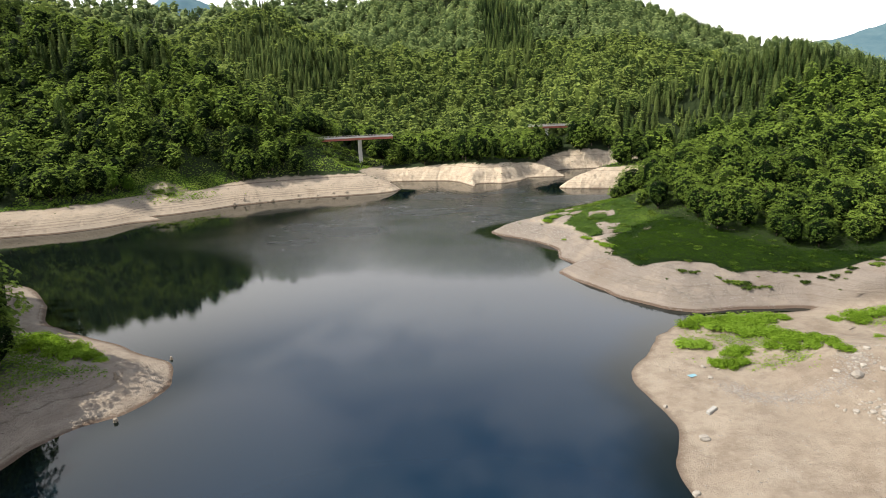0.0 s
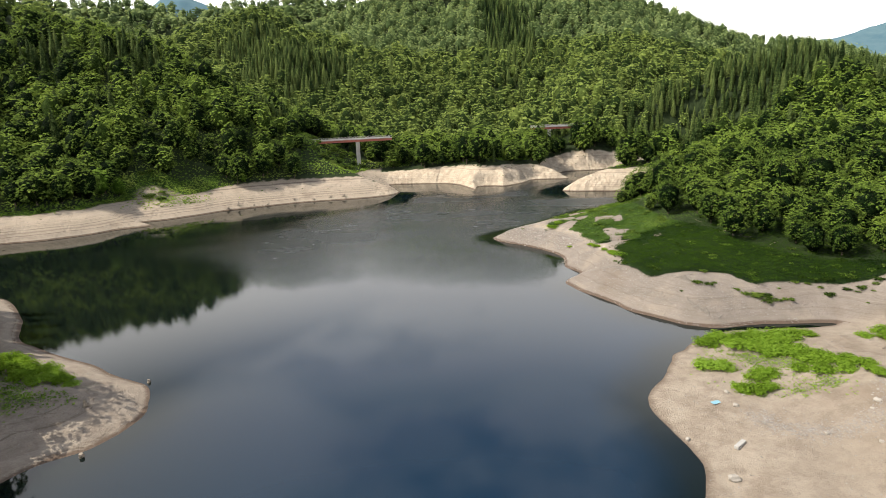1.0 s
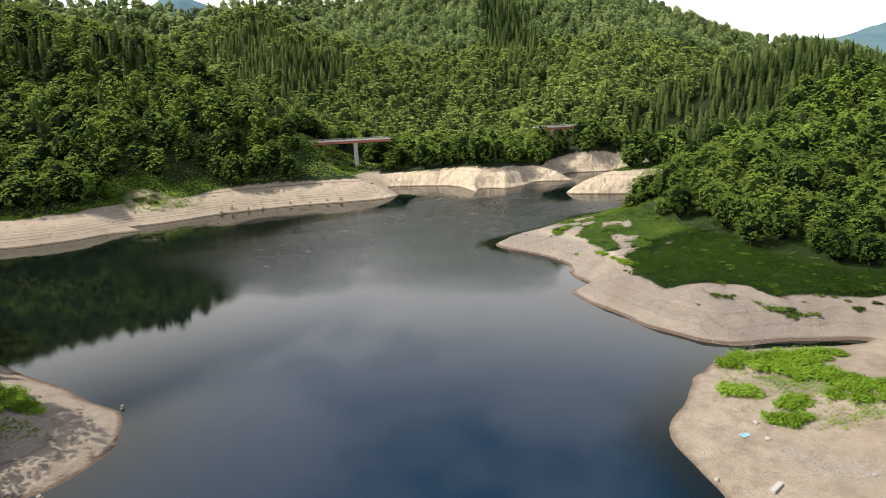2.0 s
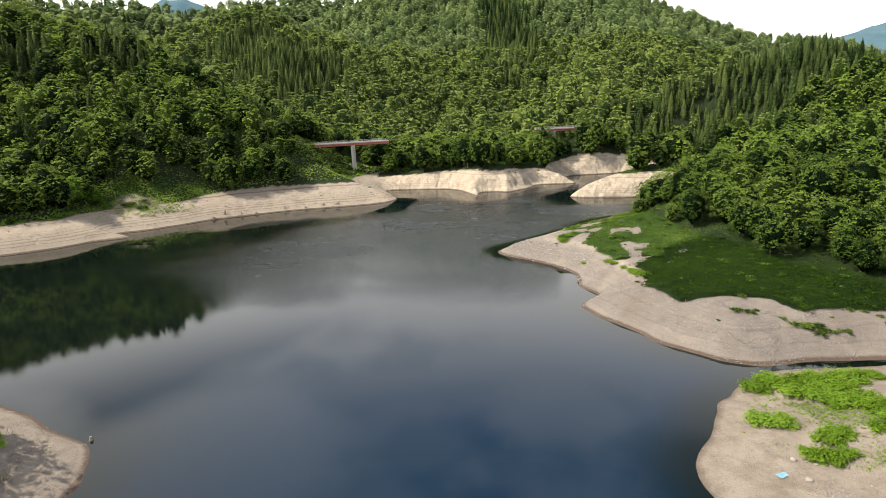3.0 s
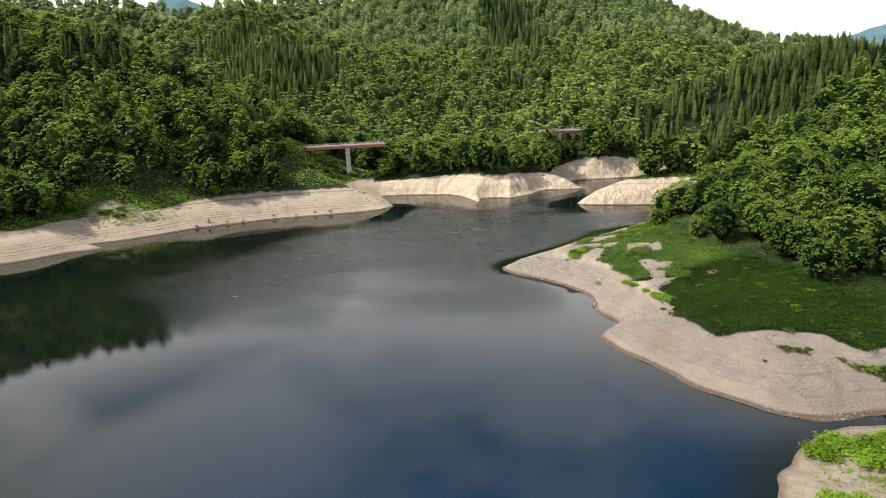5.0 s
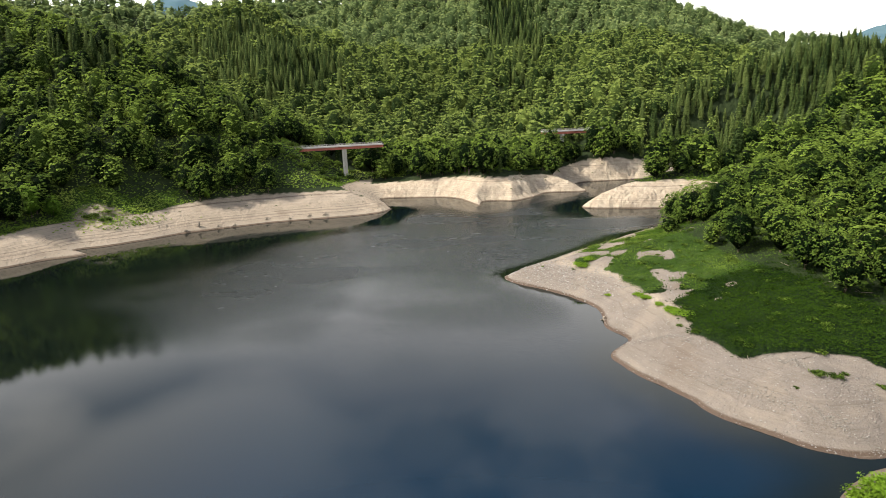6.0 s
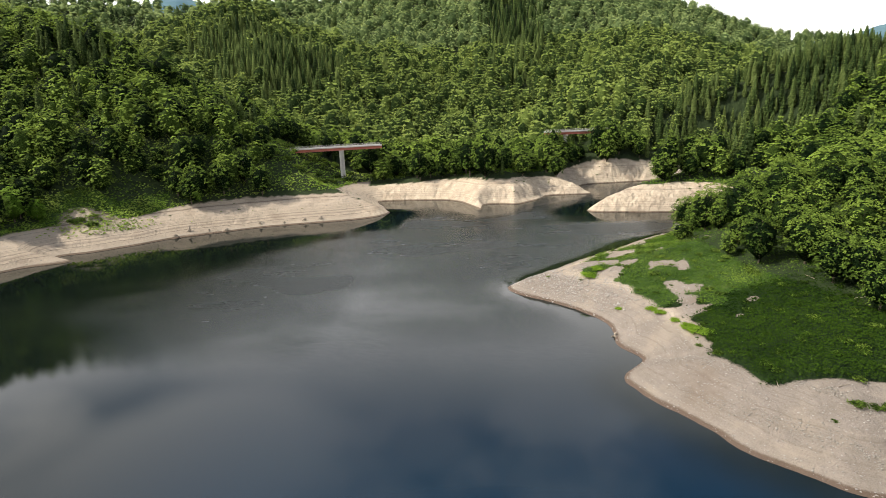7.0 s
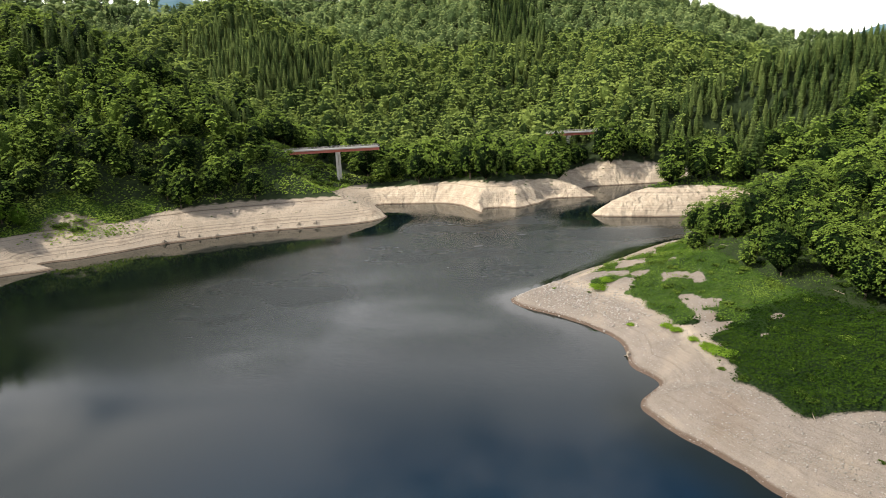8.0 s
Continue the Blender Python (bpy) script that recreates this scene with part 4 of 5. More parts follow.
def bridge(p0, p1, z, piers, label):
    """A girder bridge whose deck runs from p0 to p1 with its road at height z."""
    p0, p1 = Vector((*p0, z)), Vector((*p1, z))
    L = (p1 - p0).length
    t = new("road_bridge")
    t.matrix_basis = Matrix.Translation((p0 + p1) / 2) @ Matrix.Rotation(math.atan2(p1.y - p0.y, p1.x - p0.x), 4, "Z")
    tagged(t, label, "bridge")
    part("deck", box_bm(L, 6.6, 0.35, 0.03, (0, 0, -0.17)), M_CONC, t)
    for s in (-1, 1):
        # I-section: web, two flanges and stiffeners
        g = [box_bm(L, 0.10, 1.25, 0.01, (0, s * 2.3, -0.98)), box_bm(L, 0.5, 0.10, 0.01, (0, s * 2.3, -1.62)), box_bm(L, 0.5, 0.08, 0.01, (0, s * 2.3, -0.40))]
        k = int(L / 2.4)
        g += [box_bm(0.06, 0.36, 1.12, 0, (-L / 2 + (i + 0.5) * L / k, s * 2.3, -1.0)) for i in range(k)]
        part("girder", merge(*g), M_RED, t, "red-brown painted steel girder")
        part("kerb", box_bm(L, 0.35, 0.45, 0.03, (0, s * 3.15, 0.05)), M_DECK, t)
        rail = part("railing", merge(box_bm(L, 0.10, 0.10, 0.02, (0, s * 3.15, 1.05)), box_bm(L, 0.07, 0.07, 0.015, (0, s * 3.15, 0.66))), M_DECK, t, "grey metal railing")
        n = int(L / 2.0)
        for i in range(n):
            post = part("post", box_bm(0.12, 0.10, 0.85, 0.01, (-L / 2 + (i + 0.5) * L / n, s * 3.15, 0.66)), M_DECK, rail)
    for x in piers:
        w = t.matrix_basis @ Vector((x, 0, 0))
        base = rises(w.x, w.y) - 1.0
        h = z - 1.7 - base
        pier = part("pier", box_bm(1.5, 5.4, 1.0, 0.08, (x, 0, -2.2)), M_CONC, t, "weathered concrete bridge pier")
        for s in (-1, 1):
            part("column", box_bm(1.15, 1.15, h, 0.10, (x + s * 0.72, s * 1.1, -1.7 - h / 2)), M_CONC, pier)
    return t


bridge((-101, 358.3), (-36, 376), 26.4, (13.0, -20.0), "red-brown steel girder road bridge on concrete piers")
bridge((55, 412), (93, 416), 27.4, (-7.0, 10.0), "red steel girder road bridge among the trees")


# ---- stones, stumps, driftwood ----
def stone_bm(seed, sx, sy, sz, sub=2, rough=0.16):
    b = bmesh.new()
    bmesh.ops.create_icosphere(b, subdivisions=sub, radius=1)
    for v in b.verts:
        n = noise.noise(v.co * 1.1 + Vector((seed * 3.7, 0, 0))) * 2.2 * rough + noise.noise(v.co * 2.9 + Vector((0, seed * 1.9, 0))) * rough
        v.co *= 1 + n
        v.co = Vector((math.copysign(min(abs(v.co.x), 0.82), v.co.x) * sx, v.co.y * sy, math.copysign(min(abs(v.co.z), 0.78), v.co.z) * sz))
    return b


def single(name, b, mat, m, label, category, group=""):
    me = bpy.data.meshes.new(name); b.to_mesh(me); b.free()
    me.materials.append(mat)
    ob = new(name, me)
    ob.matrix_basis = m
    return tagged(ob, label, category, group)


BOULDERS = [(36.2, 77.1, 0.95, 0.6, 0.55), (62.6, 85.2, 1.25, 0.8, 0.65), (64.6, 87.0, 0.55, 0.5, 0.3), (61.0, 87.6, 0.6, 0.4, 0.3), (66.0, 84.5, 0.5, 0.6, 0.35),
            (59.0, 76.2, 0.55, 0.45, 0.35), (59.8, 74.9, 0.7, 0.5, 0.4), (57.6, 77.6, 0.5, 0.5, 0.3), (60.9, 73.4, 0.45, 0.4, 0.3), (33.9, 86.6, 0.45, 0.3, 0.35),
            (44.6, 98.0, 0.45, 0.35, 0.35), (43.9, 93.4, 0.5, 0.4, 0.3), (30.4, 65.6, 0.6, 0.4, 0.35), (52.0, 84.0, 0.3, 0.25, 0.2), (67.9, 91.2, 0.6, 0.45, 0.4),
            (70.5, 90.0, 0.7, 0.5, 0.4), (56.5, 80.0, 0.35, 0.3, 0.2), (46.5, 96.5, 0.3, 0.3, 0.2)]
for i, (x, y, a, b_, c) in enumerate(BOULDERS):
    single("boulder", stone_bm(i, a, b_, c), M_ROCK, pose(x, y, rises(x, y) + c * 0.35, 0, 0, i * 47), "pale grey boulder lying on the dry silt beach", "rock", "boulders on the beach")

single("concrete_beam", box_bm(2.2, 0.62, 0.5, 0.05), M_CONC, pose(39.9, 83.6, rises(39.9, 83.6) + 0.2, 2, -4, 38), "pale broken concrete beam lying on the beach", "concrete beam")


def tarp_bm():
    b = bmesh.new()
    bmesh.ops.create_grid(b, x_segments=14, y_segments=9, size=0.5)
    for v in b.verts:
        x, y = v.co.x, v.co.y
        v.co = Vector((x * 1.5 * (1 + 0.25 * y), y * 0.85 + 0.1 * math.sin(5 * x), 0.10 + 0.10 * noise.noise(Vector((x * 5, y * 5, 1)))))
    b.faces.ensure_lookup_table()
    r = bmesh.ops.solidify(b, geom=b.faces[:], thickness=0.02)
    return b


single("plastic_sheet", tarp_bm(), M_TARP, pose(41.5, 95.0, rises(41.5, 95.0), 0, 0, 15), "crumpled pale blue plastic sheet lying on the beach", "plastic sheet")


def limb(b, p, q, ra, rb, r, sides=7, segs=4, bend=0.25):
    p, q = Vector(p), Vector(q)
    ax = (q - p).normalized()
    s = ax.orthogonal().normalized(); t = ax.cross(s)
    rows = []
    off = Vector((0, 0, 0))
    for k in range(segs + 1):
        u = k / segs
        if k:
            off = off + (s * r.uniform(-1, 1) + t * r.uniform(-1, 1)) * bend * ra
        rad = (ra + (rb - ra) * u) * r.uniform(0.85, 1.15)
        rows.append([b.verts.new(p.lerp(q, u) + off + (s * math.cos(a) + t * math.sin(a)) * rad) for a in [i * 2 * math.pi / sides for i in range(sides)]])
    for m, n in zip(rows, rows[1:]):
        for i in range(sides):
            b.faces.new((m[i], m[(i + 1) % sides], n[(i + 1) % sides], n[i]))
    b.faces.new(rows[-1]); b.faces.new(rows[0][::-1])


def stump(x, y, h, rad, seed, sink=0.3):
    r = random.Random(seed)
    t = new("tree_stump")
    t.matrix_basis = pose(x, y, max(rises(x, y), -0.4), 0, 0, r.uniform(0, 360))
    tagged(t, "grey weathered tree stump with bare roots on the bank", "tree stump", "stumps along the shore")
    b = bmesh.new()
    limb(b, (0, 0, -sink), (r.uniform(-0.2, 0.2), r.uniform(-0.2, 0.2), h), rad, rad * 0.55, r, 9, 5, 0.15)
    part("bole", b, M_DEAD, t)
    for i in range(6):
        a = i * 1.05 + r.uniform(-0.3, 0.3)
        l = rad * r.uniform(1.5, 2.5)
        b = bmesh.new()
        limb(b, (math.cos(a) * rad * 0.5, math.sin(a) * rad * 0.5, h * 0.28), (math.cos(a) * l, math.sin(a) * l, -sink * 0.7), rad * 0.38, rad * 0.12, r, 6, 4, 0.5)
        part("root", b, M_DEAD, t)
    return t


STUMPS = [(-56.7, 109.5, 0.8, 0.38), (-55.0, 86.3, 1.0, 0.5), (-60.7, 97.3, 1.3, 0.42), (-79.5, 303.6, 0.9, 0.5), (-62, 308.2, 0.9, 0.55), (-55.5, 309.6, 1.1, 0.6),
          (-91, 296.2, 0.8, 0.45), (-103.8, 291.5, 2.1, 0.45), (-107.5, 287.5, 0.8, 0.6), (34.0, 180.3, 0.8, 0.45), (-70, 305.6, 0.6, 0.4), (-97, 294.0, 0.6, 0.4)]
for i, q in enumerate(STUMPS):
    stump(*q, i + 3)


def log(x, y, length, rad, turn, seed, forks=2):
    r = random.Random(seed)
    t = new("driftwood_log")
    t.matrix_basis = pose(x, y, rises(x, y) + rad * 0.6, 0, 0, turn)
    tagged(t, "bleached driftwood log stranded on the bank", "driftwood", "driftwood on the banks")
    b = bmesh.new()
    limb(b, (-length / 2, 0, 0), (length / 2, 0, 0.05), rad, rad * 0.45, r, 7, 6, 0.5)
    part("trunk", b, M_DEAD, t)
    for i in range(forks):
        u = r.uniform(-0.1, 0.4) * length
        b = bmesh.new()
        limb(b, (u, 0, 0), (u + length * 0.22, r.choice((-1, 1)) * length * 0.2, r.uniform(0.1, 0.5)), rad * 0.5, rad * 0.15, r, 5, 3, 0.5)
        part("branch", b, M_DEAD, t)


LOGS = [(-64.5, 95.0, 2.6, 0.10, 60), (-70.5, 80.5, 3.2, 0.08, 5), (-68, 77, 2.5, 0.1, 140), (-62.5, 92, 1.6, 0.07, 20), (76, 170, 4.0, 0.14, 20), (79, 165, 3.2, 0.12, 160),
        (84, 160, 3.5, 0.12, 40), (73, 181, 3.0, 0.1, 100), (64, 217, 4.0, 0.16, 70), (66, 212, 3.0, 0.12, 130), (62, 214, 2.6, 0.1, 20), (84, 104, 5.0, 0.15, 120), (80, 112, 2.2, 0.1, 30),
        (-128, 318, 5.0, 0.2, 20), (-124, 321, 4.0, 0.16, 160), (-133, 314, 4.0, 0.16, 60), (93, 128.5, 4.0, 0.12, 15), (50, 149, 2.6, 0.07, 70), (58, 146, 2.4, 0.07, 20), (-58.8, 104, 1.5, 0.08, 110)]
for i, q in enumerate(LOGS):
    log(*q, i + 40)


def pebbles(name, n, region, lo, hi, seed, label, mat):
    """Loose stones on the ground, one joined mesh."""
    r = np.random.default_rng(seed)
    x, y = region(r, n)
    z, d = land(x, y, True)
    ok = (d > 0.15) & (z < 7.4) & (open_green(x, y, z, d) < 0.2)
    x, y, z = x[ok], y[ok], z[ok]
    base, faces = BALL0 if name == "cobbles" else OCTA
    s = lo * (hi / lo) ** (r.uniform(0, 1, len(x)) ** 2.2)
    a = r.uniform(0, 6.28, len(x))
    v = base[None] * (1 + r.normal(0, 0.14, (len(x), len(base), 1)))
    v = v * s[:, None, None] * np.stack([r.uniform(0.7, 1.3, len(x)), r.uniform(0.6, 1.0, len(x)), r.uniform(0.4, 0.7, len(x))], 1)[:, None, :]
    ca, sa = np.cos(a)[:, None], np.sin(a)[:, None]
    V = np.stack([v[..., 0] * ca - v[..., 1] * sa + x[:, None], v[..., 0] * sa + v[..., 1] * ca + y[:, None], v[..., 2] + z[:, None]], -1)
    T = faces[None] + (np.arange(len(x)) * len(base))[:, None, None]
    tagged(new(name, mesh_from(name, V.reshape(-1, 3), T.reshape(-1, 3), mat)), label, "stones", kind="stuff")


def beach_fan(r, n):
    t, k = r.uniform(-0.2, 2.6, n), r.normal(0, 1, n)
    return 55.5 + 9.5 * np.cos(t * 1.2 + 3.3) + k * 1.3, 90.5 + 6.5 * np.sin(t * 1.2 + 3.3) + r.normal(0, 1.2, n)


def beach_all(r, n):
    return r.uniform(28, 100, n), r.uniform(58, 126, n)


def right_bank(r, n):
    return r.uniform(15, 75, n), r.uniform(127, 216, n)


def tip_scree(r, n):
    t = r.uniform(0, 1, n)
    return 17 + 24 * t + r.normal(0, 3.2, n), 215 - 26 * t + r.normal(0, 3.0, n) + 4


def stone_streaks(r, n):
    """Stones gathered along old water lines of the long bank."""
    k = r.integers(0, 9, n)
    t = r.uniform(0, 1, n) ** 0.8
    x = 35 + 3.2 * (k % 3) + 22 * t + r.normal(0, 0.5, n)
    y = 168 - 4.2 * k - 24 * t + r.normal(0, 0.7, n)
    return x, y


def left_spit(r, n):
    return r.uniform(-80, -50, n), r.uniform(72, 116, n)


def far_banks(r, n):
    return r.uniform(-185, 110, n), r.uniform(225, 360, n)


pebbles("gravel", 6000, beach_fan, 0.04, 0.22, 1, "pale gravel fan on the dry beach", M_GRAVEL)
def rubble(r, n):
    k = r.uniform(0, 1, n) < 0.6
    return np.where(k, r.normal(68, 3.0, n), r.normal(61, 1.6, n)), np.where(k, r.normal(89, 2.2, n), r.normal(75, 2.2, n))


pebbles("cobbles", 420, rubble, 0.10, 0.50, 6, "heap of broken grey stones on the dry beach", M_ROCK)
pebbles("gravel", 5200, beach_all, 0.04, 0.22, 2, "scattered stones on the dry silt beach", M_ROCK)
pebbles("gravel", 22000, right_bank, 0.05, 0.26, 3, "stones littering the steep bare bank", M_GRAVEL)
pebbles("cobbles", 1500, tip_scree, 0.12, 0.40, 8, "pale broken rock strewn over the tip of the point", M_GRAVEL)
pebbles("gravel", 5000, stone_streaks, 0.06, 0.26, 9, "grey stones in streaks along the bare bank", M_ROCK)
pebbles("gravel", 1500, left_spit, 0.05, 0.22, 4, "stones on the bare silt spit", M_ROCK)
pebbles("gravel", 7000, far_banks, 0.10, 0.42, 5, "stones along the far bare banks", M_ROCK)


# ---- low plants ----
def bush_shape(seed, lobes=8, per=32, leaf=0.17):
    r = np.random.default_rng(seed)
    sh = Shape()
    for i in range(lobes):
        a, q = i * 2.4 + r.normal(0, 0.3), math.sqrt((i + 0.3) / lobes)
        c = np.array([math.cos(a) * q * 0.72, math.sin(a) * q * 0.72, 0.42 - 0.22 * q + r.normal(0, 0.05)])
        rad = np.array([1, 1, 0.9]) * r.uniform(0.30, 0.44)
        tl = 0.2 + r.normal(0, 0.08)
        # lump behind the leaves tinted darker: inner shade put into the colour
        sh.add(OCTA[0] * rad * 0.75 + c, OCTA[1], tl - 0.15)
        d = r.normal(0, 1, (per, 3)); d[:, 2] = np.abs(d[:, 2]) * 1.1 - 0.25
        d /= np.linalg.norm(d, axis=1, keepdims=True)
        p = c + d * rad * r.uniform(0.8, 1.25, (per, 1))
        p[:, 2] = np.maximum(p[:, 2], 0.02)
        leaf_cards(sh, p, d + np.array([0, 0, 0.4]), leaf, r, tl + 0.1 + r.normal(0, 0.08, per))
    return sh.arrays()


BUSHES = {}
for kind, mat, label in (("willow_bush", M_BUSH, "fresh green willow bush growing on the dry lake bed"), ("shrub", M_LEAF, "dark green shrub at the edge of the bank")):
    BUSHES[kind] = []
    for i in range(4):
        t = new(kind)
        v, f, tint = bush_shape(500 + i + len(kind), 11, 64, 0.085) if kind == "willow_bush" else bush_shape(500 + i, 8, 30, 0.14)
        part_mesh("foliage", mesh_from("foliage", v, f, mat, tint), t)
        b = bmesh.new()
        rr = random.Random(i)
        for k in range(5):
            a = k * 1.3
            limb(b, (0, 0, -0.1), (math.cos(a) * 0.4, math.sin(a) * 0.4, 0.4), 0.03, 0.012, rr, 5, 2, 0.4)
        part("stems", b, M_BARK, t)
        tagged(t, label, "bush", "willow bushes" if kind == "willow_bush" else "shrubs on the banks")
        BUSHES[kind].append(t)


def bush(kind, x, y, rad, h, seed):
    q = random.Random(seed)
    p = BUSHES[kind][q.randrange(4)]
    ob = plant(p, x, y, rises(x, y) - 0.05, q.uniform(0, 6.28), 1.0)
    ob.scale = (rad, rad * q.uniform(0.8, 1.1), h)


WILLOWS = [(50, 118.5, 2.4, 1.6), (53.5, 120.2, 2.6, 1.7), (57, 119, 2.8, 1.8), (60.5, 120.3, 2.6, 1.7), (64, 119.2, 2.8, 1.8), (67.5, 120.6, 2.5, 1.6), (71, 121.3, 2.0, 1.2),
           (55, 115.5, 2.6, 1.7), (58.6, 115, 2.7, 1.8), (62, 115.2, 2.6, 1.7), (60.5, 111.6, 2.5, 1.6), (63.5, 111, 2.6, 1.6), (62.6, 107.6, 2.5, 1.6), (65.2, 106.5, 2.3, 1.5),
           (64, 103.2, 2.2, 1.5), (66, 101.5, 2.0, 1.4), (66.4, 98.4, 1.7, 1.2), (61, 99.6, 2.0, 1.3), (63.6, 98.2, 1.9, 1.3), (59, 102.6, 1.7, 1.1), (65.6, 95.4, 1.4, 0.9), (67.8, 104.4, 1.6, 1.1), (58.2, 111.6, 1.9, 1.3), (61.6, 103.8, 1.9, 1.3), (45.4, 108.0, 2.2, 1.7), (47.8, 107.0, 2.2, 1.7), (51.4, 101.6, 2.1, 1.6), (53.6, 102.8, 1.9, 1.4),
           (49.0, 97.0, 2.0, 1.6), (47.0, 98.2, 1.7, 1.4), (51.2, 97.6, 1.5, 1.1), (65.5, 92.6, 1.6, 1.0)]
WILLOWS_B = [(84, 116.5, 2.2, 1.2), (86, 119.5, 2.6, 1.5), (90, 120, 2.6, 1.5), (94, 120.6, 2.4, 1.4), (98, 121, 2.2, 1.3), (81, 119, 1.6, 0.9), (79.5, 104, 1.0, 0.5),
             (-82.5, 112.5, 2.6, 2.4), (-79.5, 109.5, 2.5, 2.2), (-76.3, 110, 2.3, 2.0), (-73.2, 108, 2.2, 1.8), (-70.6, 106.5, 1.8, 1.4), (-78, 106.4, 2.2, 1.9), (-85.6, 115, 2.6, 2.4),
             (-74.5, 105, 1.9, 1.6), (-68.4, 105.4, 1.4, 1.0), (-88, 112, 2.6, 2.6), (-84, 108.5, 2.6, 2.6)]
LAWN_EDGE = [(46.6, 171.0, 1.9, 1.0), (45.9, 173.2, 1.5, 0.8), (47.6, 169.2, 1.6, 0.9), (44.6, 176.5, 1.0, 0.7), (43.4, 181.8, 1.3, 0.8), (42.6, 184.6, 1.2, 0.8), (37.5, 190.5, 0.9, 0.5),
             (34.5, 207, 2.2, 0.9), (37, 209.5, 1.6, 0.8)]
for i, (x, y, rad, h) in enumerate(WILLOWS + WILLOWS_B + LAWN_EDGE):
    bush("willow_bush", x, y, rad * 1.2, h * 1.35, i)

# shrubs along the upper edge of the bare banks and in the lawn on the point
r = np.random.default_rng(77)
cand_x, cand_y = r.uniform(-185, 125, 5200), r.uniform(126, 400, 5200)
cz, cd = land(cand_x, cand_y, True)
cg = open_green(cand_x, cand_y, cz, cd)
cw = wooded(cand_x, cand_y, cz, cd)
edge = (cg > 0.3) & ~cw & (cd > 4) & (r.uniform(0, 1, len(cz)) < 0.5)
rows = np.stack([cand_x, cand_y], 1)[edge][:215]
for i, (x, y) in enumerate(rows):
    k = r.uniform(0.6, 1.0) if y < 235 and x > 0 else r.uniform(1.1, 2.2)
    bush("shrub", x, y, k * 1.2, k * r.uniform(0.6, 1.0), 900 + i)
bare = (cg < 0.2) & ~cw & (cz > 3.5) & (cd > 3)
for i, (x, y) in enumerate(np.stack([cand_x, cand_y], 1)[bare][:46]):
    bush("shrub", x, y, r.uniform(0.4, 0.9), r.uniform(0.25, 0.5), 1500 + i)
for i, (x, y, k) in enumerate(((57.2, 141.6, 1.4), (59.4, 140.8, 1.2), (61.0, 141.4, 0.8), (66.2, 137.0, 1.3), (68.2, 136.4, 1.6), (70.6, 136.2, 1.4), (65.0, 138.6, 0.9), (74.0, 135.0, 0.9))):
    bush("shrub", x, y, k, k * 0.7, 1600 + i)
for i in range(26):
    x, y = r.uniform(67, 104), r.uniform(134.5, 141)
    k = r.uniform(0.6, 1.5)
    bush("shrub", x, y, k * 1.2, k * 0.75, 2300 + i)
# trees that close the view of the second bridge's ends
for i, (x, y) in enumerate(((55, 395), (58, 402), (60.5, 408), (84, 404), (88, 400), (87, 408), (92, 405), (52, 401), (64, 412), (70, 417), (77, 416), (82, 411), (67, 424), (64.5, 403), (68.5, 400), (73, 402))):
    plant(BROAD_FAR[i % 5], x, y, rises(x, y) - 0.3, i * 1.7, 1.15 if i < 8 else 0.55 if i < 13 else 0.95, 0.75 if 8 <= i < 13 else 1.3 if i < 8 else 1.0)
for i in range(170):
    x, y = r.uniform(40, 96), r.uniform(136, 232)
    if open_green(np.array([x]), np.array([y]), np.array([rises(x, y)]), np.array([9.0]))[0] > 0.4:
        k = r.uniform(0.5, 1.25)
        bush("shrub", x, y, k * 1.2, k * 0.8, 2000 + i)
# tall trees on the near spit, which shade it
for i, (x, y) in enumerate(((-81, 86), (-80, 78), (-84, 94), (-79.5, 70), (-86, 101), (-79, 61), (-88, 84), (-87, 73), (-91, 92), (-83, 66), (-84, 80), (-90, 100))):
    plant(BROAD[i % 6], x, y, rises(x, y) - 0.3, i * 1.1, 1.7, 1.25)
# a pale young tree above the far meadow, a sapling before the wood, a lone cypress
for i, (x, y, k) in enumerate(((-160, 275, 1.2), (-154, 279, 0.8), (-106, 309, 0.6))):
    v, f, tint = broad_crown(700 + i, 11.0, 4.4, 34, 10, 0.11, 5)
    t = make_tree("young_tree", (v, f, tint), M_HERB, 11.0, 0.2, 4, 70 + i, 2.0)
    t.matrix_basis = pose(x, y, rises(x, y) - 0.2, 0, 0, 50 * i)
    t.scale = (k, k, k) if i < 2 else (0.36, 0.36, 0.95)
    tagged(t, "pale green young tree standing before the darker wood", "tree")
plant(CEDARS[2], -9, 386, rises(-9, 386) - 0.3, 0.4, 0.62, 1.0)
# underwood below the bridges
for i in range(46):
    x, y = r.uniform(-86, -42), r.uniform(343, 380)
    if rises(x, y) > 8:
        k = r.uniform(1.6, 3.2)
        bush("shrub", x, y, k, k * 0.9, 1700 + i)


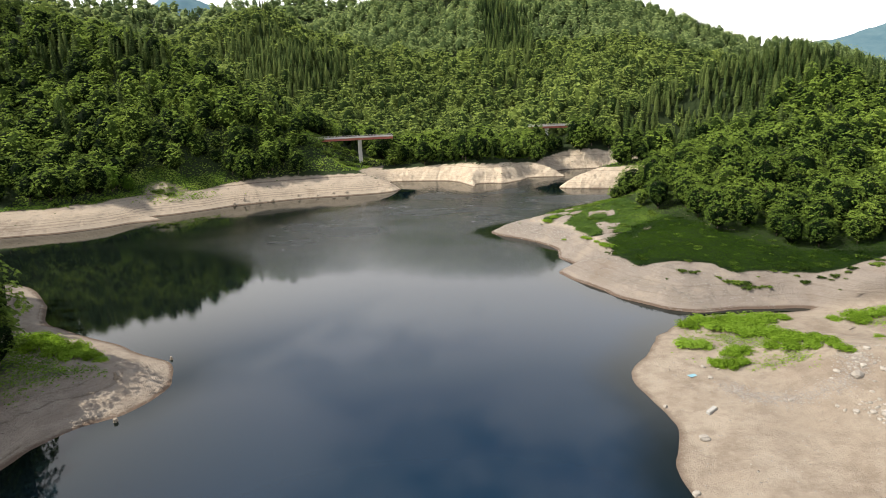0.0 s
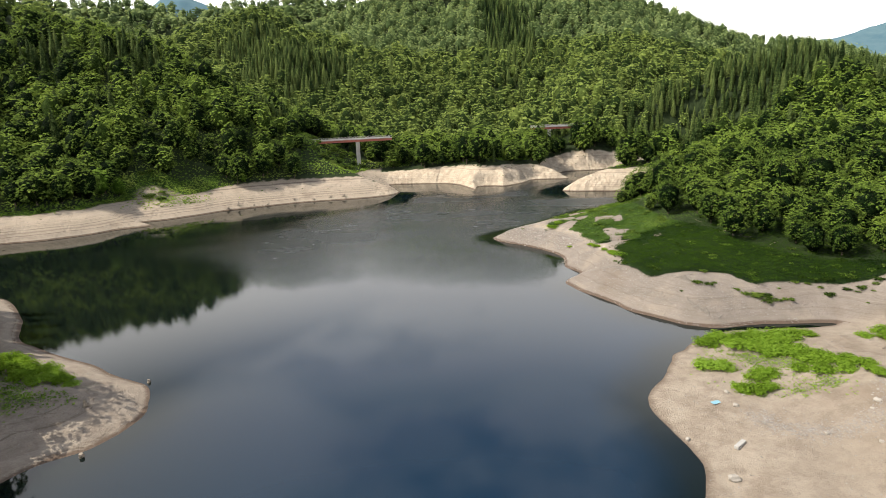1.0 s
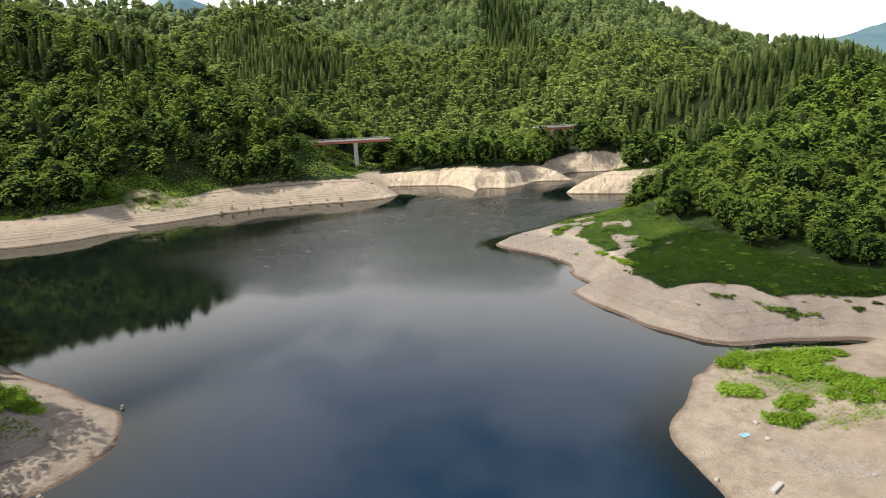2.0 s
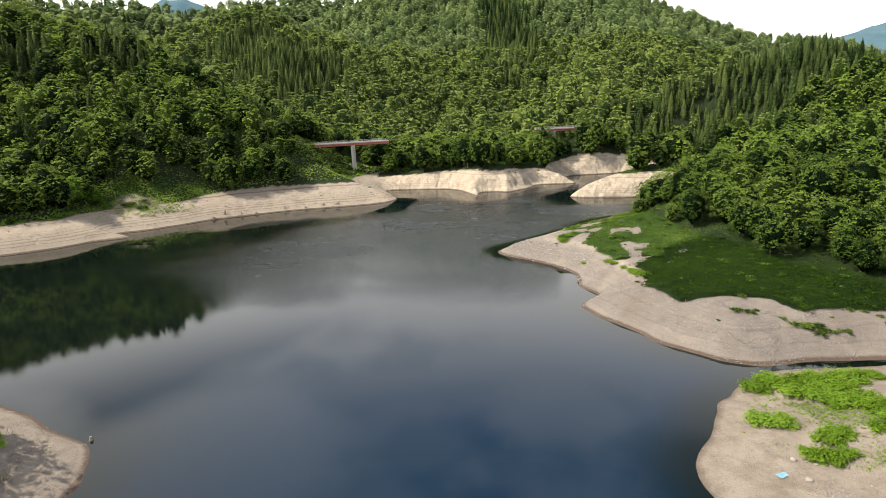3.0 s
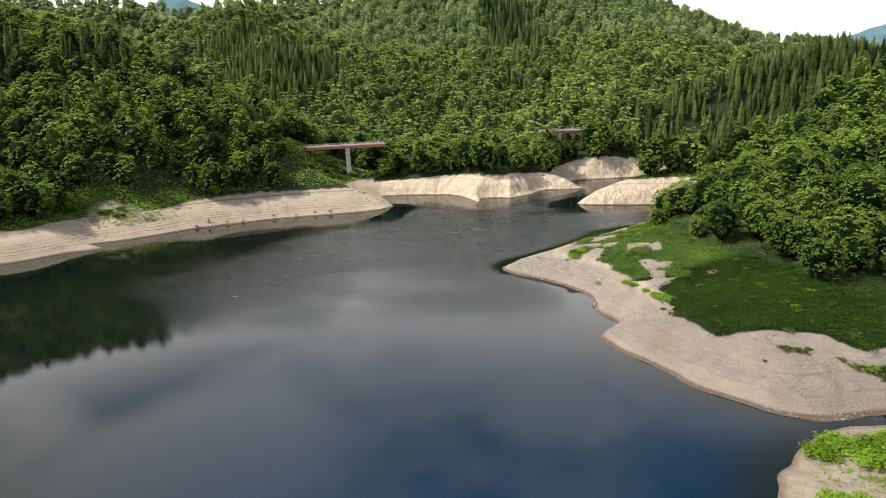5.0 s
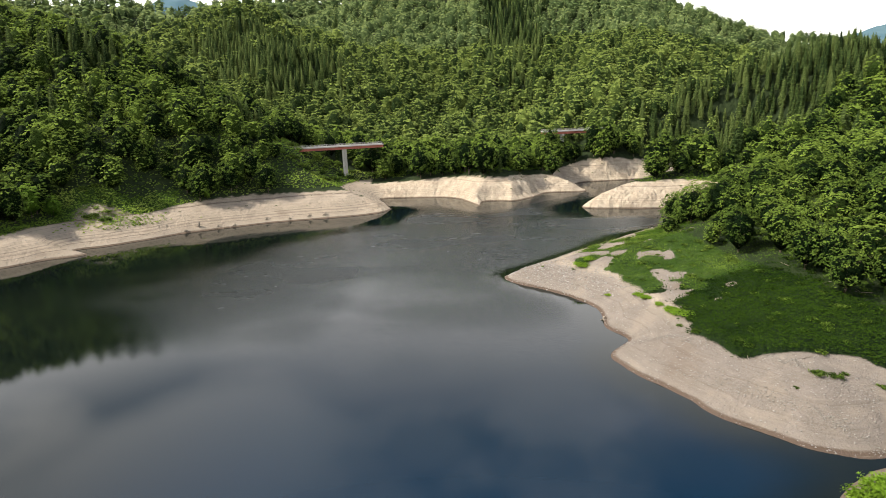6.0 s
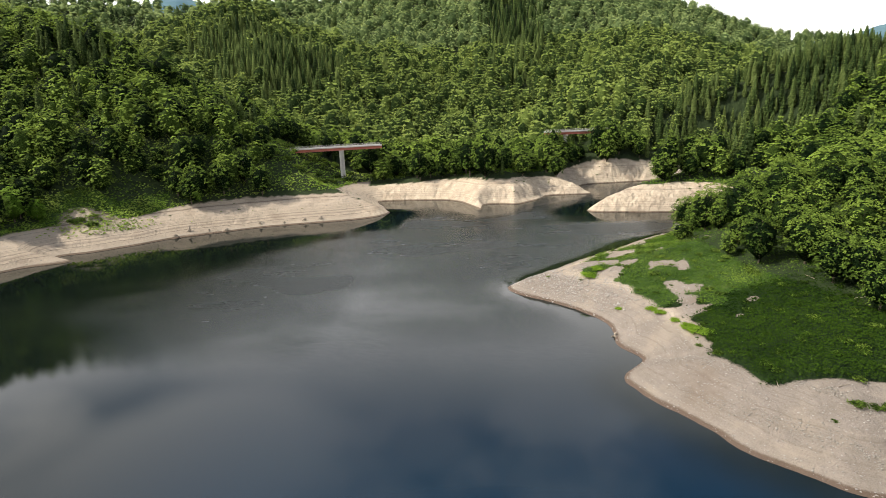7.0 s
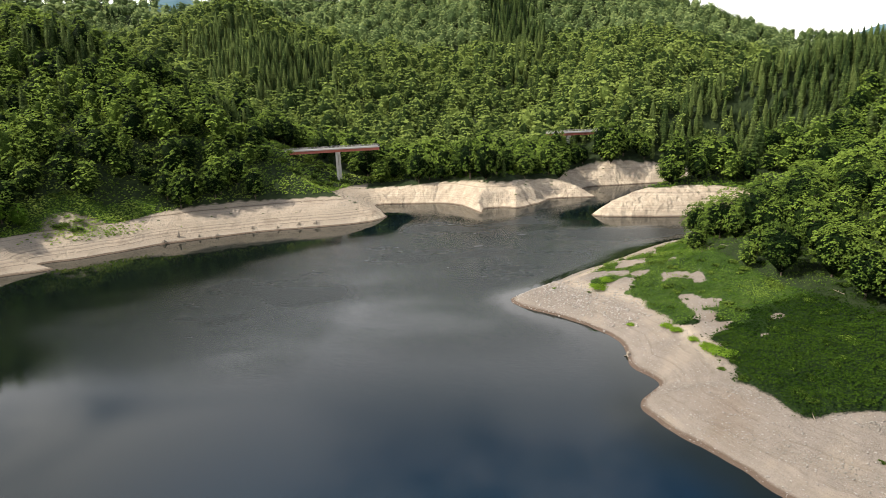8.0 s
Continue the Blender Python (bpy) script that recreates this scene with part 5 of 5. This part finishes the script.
def herbs(name, x0, x1, y0, y1, step, size, high, thin, seed, mat, label, dark=None, full=False):
    """A mat of low leafy plants."""
    x, y = scatter(x0, x1, y0, y1, step, seed, 0.5)
    z, d = land(x, y, True)
    g = open_green(x, y, z, d)
    r = np.random.default_rng(seed)
    ok = (g * thin > r.uniform(0, 1, len(x))) & (d > 1.0) & ~(wooded(x, y, z, d) & (r.uniform(0, 1, len(x)) < 0.6))
    if dark is not None:
        ok &= (y + 14 * grain(x, y, 12, 61, 3) < 180) == dark
    x, y, z = x[ok], y[ok], z[ok]
    hump = np.clip(0.5 + 0.8 * grain(x, y, 3.4, seed + 3, 3, 0.6), 0, 1)
    sh = Shape()
    for k in range(2 if dark or full else 4):
        c = np.stack([x + r.normal(0, step * 0.3, len(x)), y + r.normal(0, step * 0.3, len(x)), z + high * (0.25 + 0.75 * hump) * r.uniform(0.3, 1.05, len(x))], 1)
        up = np.tile(np.array([[0.0, 0.0, 1.0]]), (len(x), 1)) + r.normal(0, 0.25, (len(x), 3))
        shade = 0.15 + 0.35 * hump + r.normal(0, 0.10, len(x)) + 0.5 * grain(x, y, 9, seed + 9, 3)
        if dark or full:
            leaf_shelves(sh, c, up, size * r.uniform(0.6, 1.5, len(x)), r, shade, 5, 0.6)
        else:
            leaf_cards(sh, c, up, size, r, shade, False)
    v, f, t = sh.arrays()
    tagged(new(name, mesh_from(name, v, f, mat, t)), label, "plants", kind="stuff")


herbs("herbs", 28, 115, 126, 200, 0.36, 0.155, 1.8, 1.0, 5, M_LAWN, "dense low dark green herbs covering the point", True)
herbs("herbs", 22, 115, 160, 265, 0.45, 0.17, 0.8, 0.95, 15, M_POINT, "fresh green herbs on the tip of the point", False)
herbs("herbs", -42, 75, 345, 400, 0.8, 0.36, 0.9, 0.9, 16, M_HERB, "fringe of herbs along the top of the far bank")
herbs("herbs", -190, -25, 225, 385, 0.72, 0.42, 1.1, 1.0, 6, M_MEADOW, "strip of green herbs above the far bank", None, True)
herbs("herbs", 40, 130, 300, 350, 0.8, 0.36, 0.8, 0.9, 7, M_HERB, "green herbs on the far shelf")
herbs("grass", 38, 102, 84, 125, 0.42, 0.16, 0.28, 1.4, 8, M_BUSH, "thin fresh grass on the dry lake bed")
herbs("grass", -92, -56, 84, 125, 0.42, 0.2, 0.35, 1.8, 9, M_HERB, "dry yellow-green grass on the spit")

for group in (BROAD, BROAD_FAR, CEDARS, *BUSHES.values()):
    for p in group:
        if p.name not in used:
            for o in (*p.children_recursive, p):
                bpy.data.objects.remove(o)
